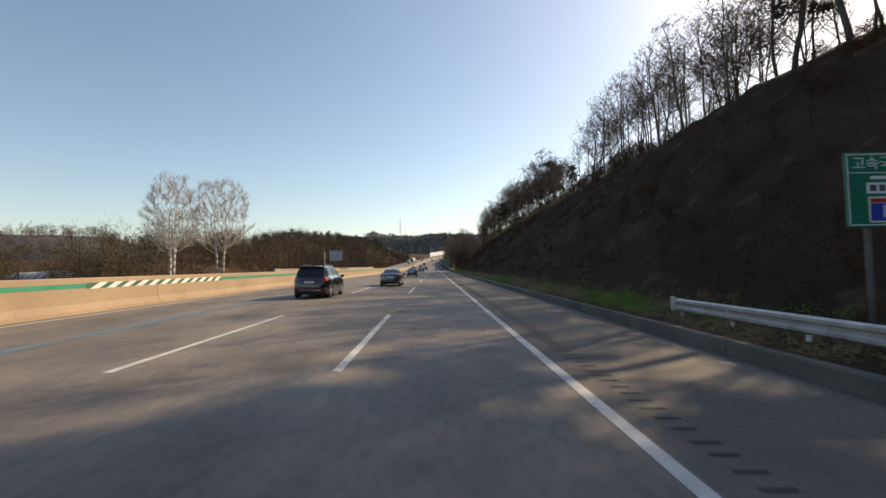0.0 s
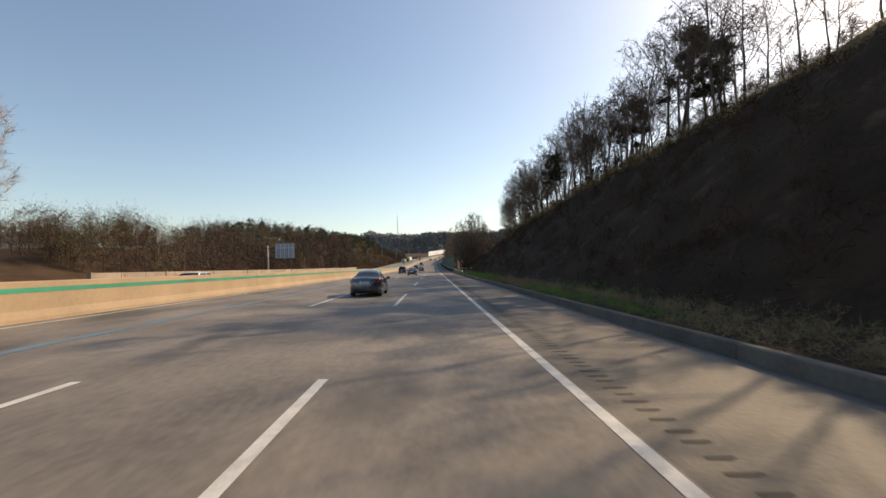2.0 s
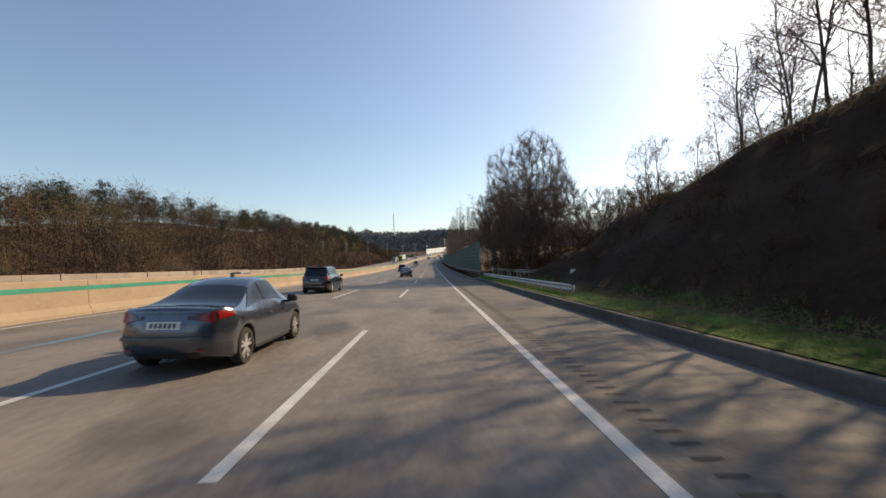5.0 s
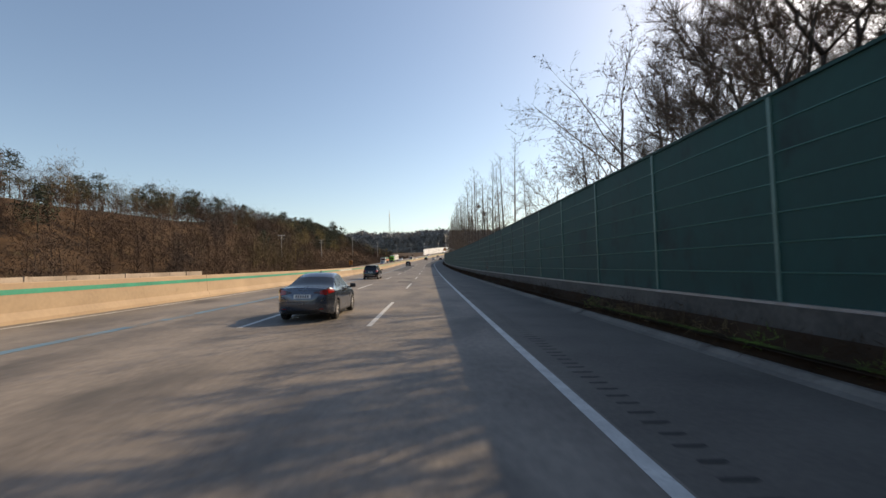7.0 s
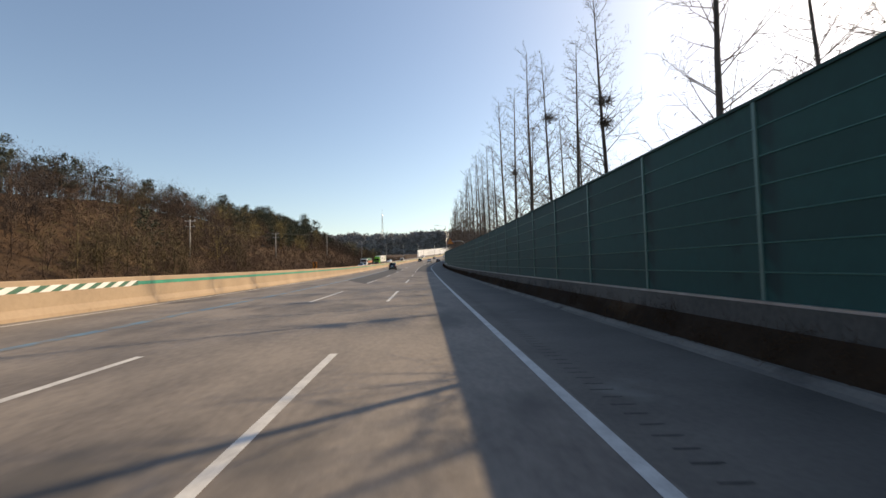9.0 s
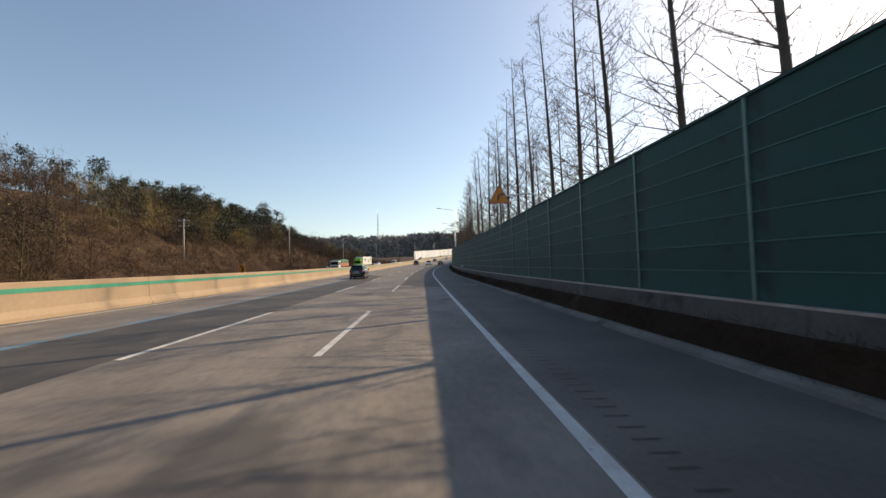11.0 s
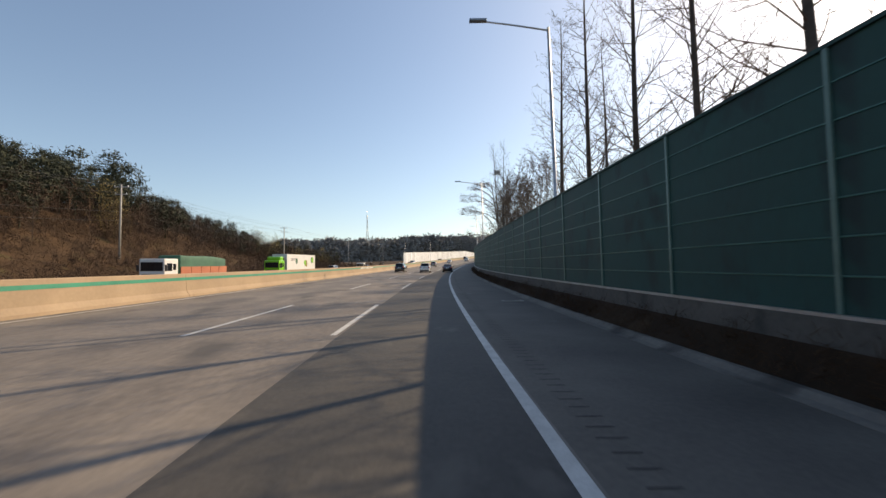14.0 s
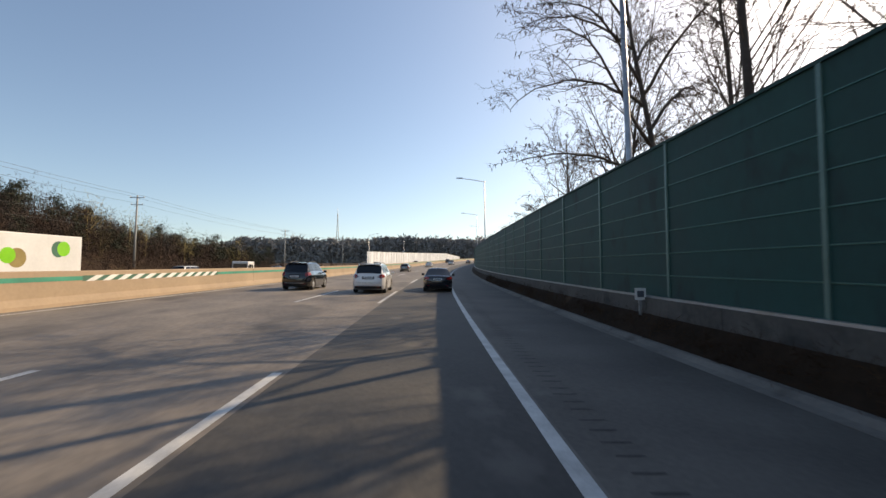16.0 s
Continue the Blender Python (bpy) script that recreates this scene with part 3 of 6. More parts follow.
BROOM["from"] = (0.25, 0.15, 0.1, 0.1)


def bare_tree(name, label, seed, height, girth, spec, bark, twig, stems=1, lean=0.06, seeds=0, fan=0.5):
    """A leafless tree: its trunk and limbs, and a crown of fine twigs."""
    rng = random.Random(seed)
    wood, twigs = ([], []), ([], [])
    for i in range(stems):
        a = 6.28 * i / stems + rng.uniform(0, 1.2)
        out = 0.0 if stems == 1 else 0.25
        start = Vector((math.cos(a) * out * 1.4, math.sin(a) * out * 1.4, -0.4))
        grow(rng, start, Vector((math.cos(a) * (lean + out * fan), math.sin(a) * (lean + out * fan), 1)), height * (1 if i == 0 else rng.uniform(0.75, 0.98)), girth * (1 if i == 0 else 0.8), 0, spec, wood, twigs)
    for i in range(seeds):
        o = twigs[0][rng.randrange(len(twigs[0]))]
        for j in range(4):
            g = Vector((rng.gauss(0, 1), rng.gauss(0, 1), rng.gauss(-0.4, 1))).normalized() * 0.13
            w = g.cross(Vector((rng.gauss(0, 1), rng.gauss(0, 1), rng.gauss(0, 1)))).normalized() * 0.035
            b = len(twigs[0])
            twigs[0].extend([o - w, o + w, o + g])
            twigs[1].append((b, b + 1, b + 2))
    ob = thing(name, label, "tree")
    under(new("trunk", mesh_of("trunk", *wood, (bark,), True)), ob)
    under(new("crown", mesh_of("crown", *twigs, (twig,))), ob)
    return ob


def crowned_tree(name, label, seed, crown, fork, girth, bark, twig, count=420, stems=1, spread=0.5, twigs_at=6, twig_long=0.6, blade=0.008, seeds=0, shift=(0.0, 0.0), floor=0.0, pods_from=0.0):
    """A leafless tree whose limbs reach out to fill a rounded crown. crown: height of its middle, half its height, half its width."""
    rng = random.Random(seed)
    mid, tall, wide = crown
    nodes, parent = [], []
    for i in range(stems):
        a = 6.28 * i / stems + rng.uniform(0, 1)
        foot = Vector((math.cos(a), math.sin(a), 0)) * (0.0 if stems == 1 else spread * 0.5)
        top = Vector((math.cos(a), math.sin(a), 0)) * (0.0 if stems == 1 else spread * 1.6) + Vector((shift[0] * 0.2, shift[1] * 0.2, fork * rng.uniform(0.85, 1.1)))
        last = -1
        for k in range(13):
            q = foot.lerp(top, k / 12) + Vector((rng.uniform(-.08, .08), rng.uniform(-.08, .08), -0.4 if k == 0 else 0))
            nodes.append(q)
            parent.append(last)
            last = len(nodes) - 1
    goals = []
    while len(goals) < count:
        g = Vector((rng.uniform(-1, 1), rng.uniform(-1, 1), rng.uniform(-1, 1)))
        if 0.08 < g.length < 1 and rng.random() < 0.25 + 0.75 * g.length ** 2:
            lump = 0.90 + 0.16 * noise.noise(g.normalized() * 2.2 + Vector((seed, 0, 0)))
            q = Vector((g.x * wide * lump + shift[0] * (0.4 + 0.6 * abs(g.z)), g.y * wide * lump + shift[1], mid + g.z * tall * lump))
            if q.z > floor:
                goals.append(q)
    root = Vector((0, 0, fork * 0.6))
    goals.sort(key=lambda q: (q - root).length)
    xyz = np.zeros((len(nodes) + 3 * count, 3))
    xyz[:len(nodes)] = [tuple(n) for n in nodes]
    path = np.zeros(len(xyz))
    for i, b in enumerate(parent):
        path[i] = 0.0 if b < 0 else path[b] + (nodes[i] - nodes[b]).length
    for q in goals:
        k = len(nodes)
        d = np.array(tuple(q)) - xyz[:k]
        far = np.sqrt((d * d).sum(1))
        cost = far * (1 + 0.5 * np.maximum(0, 0.2 - d[:, 2] / np.maximum(far, 1e-3))) + 0.62 * path[:k]
        b = int(cost.argmin())
        start = nodes[b]
        span = q - start
        steps = 1 if span.length < 0.7 else 2
        last = b
        for j in range(1, steps + 1):
            w = start + span * (j / steps) + Vector((rng.gauss(0, 1), rng.gauss(0, 1), rng.gauss(0.3, 1))) * (0.035 * span.length if j < steps else 0.0)
            xyz[len(nodes)] = tuple(w)
            path[len(nodes)] = path[last] + (w - nodes[last]).length
            nodes.append(w)
            parent.append(last)
            last = len(nodes) - 1
    load = [0] * len(nodes)
    for i in range(len(nodes) - 1, -1, -1):
        load[i] += 1
        if parent[i] >= 0:
            load[parent[i]] += load[i]
    full = max(load)
    wood, twigs = ([], []), ([], [])
    for i, b in enumerate(parent):
        if b < 0:
            continue
        r0, r1 = (max(0.011, girth * (load[n] / full) ** 0.55) for n in (b, i))
        tube_data([nodes[b], nodes[i]], [min(r0, r1 * 1.5), r1], 6 if r1 > 0.05 else 3, *wood)
        if load[i] < 14:
            way = (nodes[i] - nodes[b]).normalized()
            for k in range(twigs_at):
                g = (way * 0.7 + Vector((rng.gauss(0, 0.55), rng.gauss(0, 0.55), rng.gauss(0.25, 0.5)))).normalized()
                o = nodes[b].lerp(nodes[i], rng.random())
                w = g.cross(Vector((rng.gauss(0, 1), rng.gauss(0, 1), rng.gauss(0, 1)))).normalized() * blade
                e = o + g * twig_long * rng.uniform(0.5, 1.2)
                n = len(twigs[0])
                twigs[0].extend([o - w, o + w, e])
                twigs[1].append((n, n + 1, n + 2))
                if k % 2:
                    h = (g + Vector((rng.gauss(0, 0.6), rng.gauss(0, 0.6), rng.gauss(0.2, 0.5)))).normalized()
                    c = o.lerp(e, 0.5)
                    twigs[0].extend([c - w * 0.8, c + w * 0.8, c + h * twig_long * 0.55])
                    twigs[1].append((n + 3, n + 4, n + 5))
    ends = [n for n in nodes[len(nodes) // 3:] if n.z >= pods_from]
    for i in range(seeds):
        o = ends[rng.randrange(len(ends))] + Vector((rng.gauss(0, .25), rng.gauss(0, .25), rng.gauss(0, .25)))
        for j in range(4):
            g = Vector((rng.gauss(0, 1), rng.gauss(0, 1), rng.gauss(-0.6, 1))).normalized() * 0.13
            w = g.cross(Vector((rng.gauss(0, 1), rng.gauss(0, 1), rng.gauss(0, 1)))).normalized() * 0.03
            n = len(twigs[0])
            twigs[0].extend([o - w, o + w, o + g])
            twigs[1].append((n, n + 1, n + 2))
    ob = thing(name, label, "tree")
    under(new("trunk", mesh_of("trunk", *wood, (bark,), True)), ob)
    under(new("crown", mesh_of("crown", *twigs, (twig,))), ob)
    return ob


def arching_tree(name, label, seed, height, girth, limbs, bark, twig):
    """A leafless tree whose limbs arch out and droop at the ends, hung with pods. limbs: start height, bearing, reach, lift."""
    rng = random.Random(seed)
    wood, twigs = ([], []), ([], [])

    def hung(p, way, n, long):
        for k in range(n):
            g = (way * 0.6 + Vector((rng.gauss(0, 0.6), rng.gauss(0, 0.6), rng.gauss(0.1, 0.5)))).normalized()
            w = g.cross(Vector((rng.gauss(0, 1), rng.gauss(0, 1), rng.gauss(0, 1)))).normalized() * 0.0065
            e = p + g * long * rng.uniform(0.5, 1.2)
            b = len(twigs[0])
            twigs[0].extend([p - w, p + w, e])
            twigs[1].append((b, b + 1, b + 2))
            if rng.random() < 0.22:
                h = Vector((rng.gauss(0, 0.5), rng.gauss(0, 0.5), -1)).normalized() * rng.uniform(0.10, 0.19)
                w = h.cross(Vector((rng.gauss(0, 1), rng.gauss(0, 1), 0.1))).normalized() * 0.024
                b = len(twigs[0])
                twigs[0].extend([e - w, e + w, e + h + w * 0.5, e + h - w * 0.5])
                twigs[1].append((b, b + 1, b + 2, b + 3))

    def arch(start, bearing, reach, lift, thick, level):
        n = 12 if level == 0 else 6 if level == 1 else 3
        pts, drift = [], 0.0
        p = Vector(start)
        for i in range(n + 1):
            u = i / n
            drift += rng.gauss(0, 0.10)
            z = lift * (1 - ((u - 0.68) / 0.68) ** 2)
            if i:
                p = p + Vector((math.cos(bearing + drift), math.sin(bearing + drift), 0)) * (reach / n)
            pts.append(Vector((p.x, p.y, start.z + z + rng.gauss(0, 0.03))))
        radii = [max(0.007, thick * (1 - 0.8 * i / n)) for i in range(n + 1)]
        tube_data(pts, radii, 6 if level == 0 else 3, *wood)
        for i in range(1, n + 1):
            u, way = i / n, (pts[i] - pts[i - 1]).normalized()
            if level < 2 and u > (0.22 if level == 0 else 0.15):
                for side in (-1, 1):
                    if rng.random() < (0.62 if level == 0 else 0.5):
                        arch(pts[i], bearing + side * rng.uniform(0.35, 1.0), reach * rng.uniform(0.20, 0.36) * (1.25 - 0.5 * u), rng.uniform(-0.08, 0.30) * reach * 0.42, radii[i] * 0.55, level + 1)
            if u > (0.5 if level == 2 else 0.7):
                hung(pts[i], way, 2, 0.36)

    pts = [Vector((0.6 - 1.5 * (k / 10) ** 1.2, 0.1 * math.sin(k), height * k / 10 - 0.3)) for k in range(11)]
    tube_data(pts, [girth * (1 - 0.75 * k / 10) for k in range(11)], 8, *wood)
    for high, bearing, reach, lift in limbs:
        t = min(9.99, (high + 0.3) / height * 10)
        arch(pts[int(t)].lerp(pts[int(t) + 1], t % 1), radians(bearing), reach, lift, girth * 0.52 * (1 - 0.4 * high / height), 0)
    ob = thing(name, label, "tree")
    under(new("trunk", mesh_of("trunk", *wood, (bark,), True)), ob)
    under(new("crown", mesh_of("crown", *twigs, (twig,))), ob)
    return ob


def pine(name, label, seed, height):
    """A crooked pine: bare trunk, limbs near the top, and flat tufts of needles."""
    rng = random.Random(seed)
    wood, leaf = ([], []), ([], [])
    pts, p, d = [Vector((0, 0, -0.4))], Vector((0, 0, -0.4)), Vector((rng.uniform(-.12, .12), rng.uniform(-.12, .12), 1))
    for i in range(8):
        d = (d + Vector((rng.uniform(-.12, .12), rng.uniform(-.12, .12), 0.05))).normalized()
        p = p + d * height / 8
        pts.append(p.copy())
    tube_data(pts, [0.02 * height * (1 - 0.085 * i) for i in range(9)], 7, *wood)
    for k in range(22):
        t = rng.uniform(0.42, 1.0)
        i = min(int(t * 8), 7)
        q = pts[i].lerp(pts[i + 1], t * 8 - i)
        a, ln = rng.uniform(0, 6.28), height * rng.uniform(0.14, 0.3) * (1.25 - 0.75 * t)
        e = q + Vector((math.cos(a), math.sin(a), rng.uniform(-0.05, 0.35))) * ln
        mid = q.lerp(e, 0.5) + Vector((0, 0, rng.uniform(-0.1, 0.2)))
        tube_data([q, mid, e], [0.05, 0.04, 0.02], 4, *wood)
        for c in range(7):
            base = mid.lerp(e, rng.random() * 1.15) + Vector((rng.gauss(0, .25), rng.gauss(0, .25), rng.gauss(0.1, .12)))
            r = rng.uniform(0.3, 0.6)
            for m in range(26):
                g = Vector((rng.gauss(0, 1), rng.gauss(0, 1), rng.gauss(0.2, 0.6))).normalized()
                w = g.cross(Vector((rng.gauss(0, 1), rng.gauss(0, 1), rng.gauss(0, 1)))).normalized() * 0.045
                o = base + g * r * rng.uniform(0, 0.5)
                b = len(leaf[0])
                leaf[0].extend([o - w, o + w, o + g * r * 0.8])
                leaf[1].append((b, b + 1, b + 2))
    ob = thing(name, label, "tree")
    under(new("trunk", mesh_of("trunk", *wood, (M_BARK,), True)), ob)
    under(new("crown", mesh_of("crown", *leaf, (M_PINE,))), ob)
    return ob


def stand(s, x, z, turn=0.0, size=1.0):
    p = spot(s, x, 0)
    return Matrix.LocRotScale((p.x, p.y, rise(s) + z), Euler((0, 0, turn)), (size, size, size))


def place(first, ms):
    """Puts a thing at the first pose and copies of it at the others."""
    for m in ms[1:]:
        c = copy_thing(first, m)
        c.matrix_basis = m
    first.matrix_basis = ms[0]


rng = random.Random(7)
# oaks and pines on the crest of the cut slope
spots = []
for i in range(100):
    s = -25 + i * 1.8 + rng.uniform(-1, 1)
    for row in range(2):
        x = 17.6 + max(0, right_ridge(s) - 12) * 0.5 - max(0, 12.2 - right_ridge(s)) * 0.95 + row * 4.0 + rng.uniform(0, 3.6)
        if s < 151 and not (row == 1 and 60 < s < 78):
            spots.append((s, x))
for a, b, n in ((14, 46, 22), (97, 114, 9), (136, 149, 7)):
    for i in range(n):
        s = rng.uniform(a, b)
        spots.append((s, 18.0 - max(0, 12.2 - right_ridge(s)) * 0.95 + rng.uniform(0, 8)))
rng.shuffle(spots)
CREST = dict(OAK, crown=(5.6, 3.9, 2.9), kids=((10, 12), (8, 9), (6, 7), (4, 5)))
CREST["from"] = (0.30, 0.2, 0.15, 0.1)
kinds = [bare_tree("oak_tree", "bare grey oak tree on the slope crest", 11 + i, 8.6 + 0.5 * (i % 3), 0.095, CREST, M_BARK, M_TWIG, seeds=90) for i in range(5)]
pines = [pine("pine_tree", "dark green crooked pine on the slope crest", 31 + i, 8.5) for i in range(2)]
sets = {k: [] for k in range(7)}
for i, (s, x) in enumerate(spots):
    k = rng.choice((0, 1, 2, 3, 4)) if rng.random() > (0.07 if 128 < s < 144 else 0.03) or s > 146 else rng.choice((5, 6))
    sets[k].append(stand(s, x, right_ground(s, x) - 0.1, rng.uniform(0, 6.28), rng.uniform(0.52, 0.76) if 58 < s < 80 else rng.uniform(0.78, 1.05) if s < 80 else rng.uniform(0.92, 1.3) if s < 137 else rng.uniform(0.7, 0.95) if s < 142 else rng.uniform(0.55, 0.8) if s < 147 else rng.uniform(0.36, 0.5)))
for k, ob in enumerate(kinds + pines):
    place(ob, sets[k])

# a row of tall bare dawn redwoods behind the barrier
rng = random.Random(19)
spires = [bare_tree("dawn_redwood", "tall bare dawn redwood behind the noise barrier", 51 + i, 20.0, 0.20, SPIRE, M_BARK, M_TWIG, lean=0.01) for i in range(4)]
sets = {k: [] for k in range(4)}
row = (223, 230, 234, 240, 248.6, 253, 258.5, 265, 271, 277, 283, 289, 293.5, 299.4, 303.5, 309, 314.5, 320, 325, 328.9, 332.4, 338.5, 345, 351, 355.5, 362, 366, 370.5, 375, 381, 387)
for s in row:
    sets[rng.randrange(4)].append(stand(s, 8.0, 0.1, rng.uniform(0, 6.28), rng.uniform(0.88, 1.1) * (0.80 if s < 262 else 1.0)))
    if rng.random() < 0.4:
        sets[rng.randrange(4)].append(stand(s + 2, 12.5 + rng.uniform(-0.5, 1.5), 0.1, rng.uniform(0, 6.28), rng.uniform(0.8, 1.05)))
for k, ob in enumerate(spires):
    place(ob, sets[k])


# big twig nests high in some of them
for s, high in ((248.6, 10.3), (248.6, 9.1), (258.5, 12.8), (271, 11.2), (418.8, 15.0)):
    v, f = [], []
    for i in range(150):
        g = Vector((rng.gauss(0, 1), rng.gauss(0, 1), rng.gauss(0, 0.6))).normalized()
        o = Vector((rng.gauss(0, 0.2), rng.gauss(0, 0.2), rng.gauss(0, 0.16)))
        w = g.cross(Vector((rng.gauss(0, 1), rng.gauss(0, 1), rng.gauss(0, 1)))).normalized() * 0.02
        b = len(v)
        v += [o - w - g * 0.3, o + w - g * 0.3, o + g * 0.35]
        f.append((b, b + 1, b + 2))
    p = spot(s, 8.0 if s < 400 else 7.15, high)
    nest = tagged(new("bird_nest", mesh_of("bird_nest", v, f, (M_BARK,))), "dark round twig nest high in a bare tree", "nest")
    nest.location = p

# broad trees where the slope runs out, and behind the first stretch of the barrier
brooms = [crowned_tree("roadside_tree", "bare many-stemmed tree at the foot of the slope", 71 + i, (9.4, 6.2, 4.9), 8.0, 0.13, M_BARK, M_TWIG, count=880, stems=5, spread=0.8, twigs_at=18, twig_long=0.85, floor=2.4) for i in range(3)]
sets = {k: [] for k in range(3)}
for i, (s, x, z) in enumerate([(172.5, 9.6, 1.12), (176.5, 13.5, 0.9), (178, 8.0, 0.86), (183, 11.6, 0.95), (184.5, 7.6, 0.85), (190, 9.6, 0.78), (168.5, 8.3, 0.5), (169.5, 11.0, 0.62)]):
    sets[i % 3].append(stand(s, x, right_ground(s, x) - 0.05, rng.uniform(0, 6.28), z))
for k, ob in enumerate(brooms):
    place(ob, sets[k])
wides = [bare_tree("spreading_tree", "bare spreading roadside tree with dark seed clusters", 81 + i, 11.5, 0.15, OAK, M_BARK, M_TWIG, seeds=260) for i in range(4)]
sets = {k: [] for k in range(4)}
for i, (s, x, z) in enumerate([(196, 9.0, 0.95), (199, 12.5, 0.9), (205, 9.5, 0.85), (212, 13.5, 0.9), (217, 16, 1.0), (221, 13, 0.9), (431, 9.6, 1.0), (437, 10.0, 0.9), (452, 9.5, 0.6), (468, 9.0, 0.5), (486, 9.5, 0.55), (500, 9.0, 0.5)]):
    g = right_ground(s, x) if s < 200 else 0.1
    sets[i % 4].append(stand(s, x, g - 0.05, rng.uniform(0, 6.28), z))
for k, ob in enumerate(wides):
    place(ob, sets[k])

round_tree = crowned_tree("spreading_tree", "bare broad-crowned tree where the slope runs out", 88, (4.0, 2.9, 4.6), 2.4, 0.15, M_BARK, M_TWIG, count=560, stems=2, spread=0.4, twigs_at=15, twig_long=0.55, floor=1.3)
place(round_tree, [stand(s, x, right_ground(s, x) - 0.05, s, z) for s, x, z in ((164.0, 15.4, 1.1), (171, 18.5, 1.15), (157, 16.0, 0.8), (178, 21.0, 1.15))])

# broad oaks leaning out over the cut where its crest comes down
broad = [crowned_tree("oak_tree", "bare broad-crowned oak leaning out over the cut slope", 121 + i, (5.4, 3.6, 4.6), 3.4, 0.15, M_BARK, M_TWIG, count=430, stems=2, spread=0.5, twigs_at=12, twig_long=0.6, shift=(-1.2, 0.0), floor=1.8) for i in range(2)]
place(broad[0], [stand(s, x, right_ground(s, x) - 0.1, 0.2, z) for s, x, z in ((119.5, 16.2, 1.0), (130.0, 15.6, 0.95))])
place(broad[1], [stand(s, x, right_ground(s, x) - 0.1, -0.3, z) for s, x, z in ((124.5, 16.6, 1.1), (135.0, 15.4, 0.8))])

tall = [bare_tree("poplar_tree", "tall bare straight-stemmed tree behind the noise barrier", 86 + i, 15.5, 0.17, BROOM, M_BARK, M_TWIG, seeds=120) for i in range(2)]
place(tall[0], [stand(432, 9.0, 0.1, 4.0, 0.95), stand(416.4, 9.4, 0.1, 1.0, 0.72)])
place(tall[1], [stand(443, 9.5, 0.1, 5.0, 0.8), stand(421.4, 8.8, 0.1, 0.2, 0.80)])

# two slender redwoods with upswept limbs, and lower trees heavy with seed clusters beside them
SLENDER = dict(SPIRE, kids=((46, 52), (7, 9), (3, 4)), angle=((30, 50), (30, 55), (30, 60)), ratio=((0.24, 0.36), (0.28, 0.45), (0.3, 0.5)))
slender = bare_tree("dawn_redwood", "slender bare redwood with upswept limbs behind the barrier", 58, 18.4, 0.17, SLENDER, M_BARK, M_TWIG, lean=0.01)
place(slender, [stand(418.8, 7.2, 0.1, 0.6, 1.02), stand(414.0, 7.3, 0.1, 2.6, 0.96)])
seeded = [crowned_tree("seed_tree", "bare upright tree with dark seed clusters in its top", 101 + i, (7.9, 3.9, 2.5), 5.2, 0.075, M_BARK, M_TWIG, count=240, stems=3, spread=0.6, twigs_at=9, twig_long=0.6, seeds=420, floor=3.0, pods_from=8.2) for i in range(2)]
place(seeded[0], [stand(399.4, 7.5, 0.1, 0.3, 0.90), stand(406.2, 7.9, 0.1, 2.1, 1.03), stand(411.5, 10.0, 0.1, 4.2, 0.85)])
place(seeded[1], [stand(394.5, 8.0, 0.1, 1.3, 1.02), stand(402.6, 9.2, 0.1, 3.4, 0.95)])

acacia = arching_tree("spreading_tree", "bare wide-branching tree hung with dark seed pods over the barrier", 97, 13.5, 0.17, [(4.6, 178, 5.3, 1.1), (5.9, 184, 6.4, 2.9), (7.6, 170, 6.0, 1.9), (8.6, 205, 5.2, 1.9), (9.9, 160, 4.6, 1.7), (10.8, 190, 4.0, 1.6), (5.2, 60, 3.6, 1.8), (6.6, 10, 4.2, 2.2), (8.0, 310, 3.8, 2.0), (9.4, 40, 3.6, 1.8), (11.6, 230, 3.0, 1.4), (12.4, 120, 2.6, 1.3)], M_BARK, M_TWIG)
place(acacia, [stand(425.3, 7.8, 0.1, 0.0, 1.07), stand(451, 9.0, 0.1, 0.5, 0.55)])

# pale-barked trees beyond the far carriageway
pales = [crowned_tree("pale_tree", "tall bare pale-barked tree beyond the far carriageway", 91 + i, (15.4, 9.2, 7.4 - 1.4 * i), 17.0, 0.26, M_PALE, M_PALETWIG, count=520, stems=2, spread=0.8, twigs_at=16, twig_long=1.2, blade=0.013, floor=5.5) for i in range(2)]
place(pales[0], [stand(84, -43.4, -0.9, 0.3, 0.88)])
place(pales[1], [stand(70, -44.2, -0.9, 1.0, 0.79)])


# ---- woods told apart only as a mass ----
def blades(rng, n, centre, reach, length, width, up=0.3):
    """Loose thin blades round a centre: twigs, stalks or needles."""
    v, f = [], []
    for i in range(n):
        g = Vector((rng.gauss(0, 1), rng.gauss(0, 1), rng.gauss(up, 0.8))).normalized()
        o = centre + Vector((rng.gauss(0, reach), rng.gauss(0, reach), rng.gauss(0, reach * 0.8)))
        w = g.cross(Vector((rng.gauss(0, 1), rng.gauss(0, 1), rng.gauss(0, 1)))).normalized() * width
        b = len(v)
        v += [o - w, o + w, o + g * length * rng.uniform(0.6, 1.3)]
        f.append((b, b + 1, b + 2))
    return v, f


def merge(a, b):
    k = len(a[0])
    a[0].extend(b[0])
    a[1].extend([tuple(i + k for i in f) for f in b[1]])


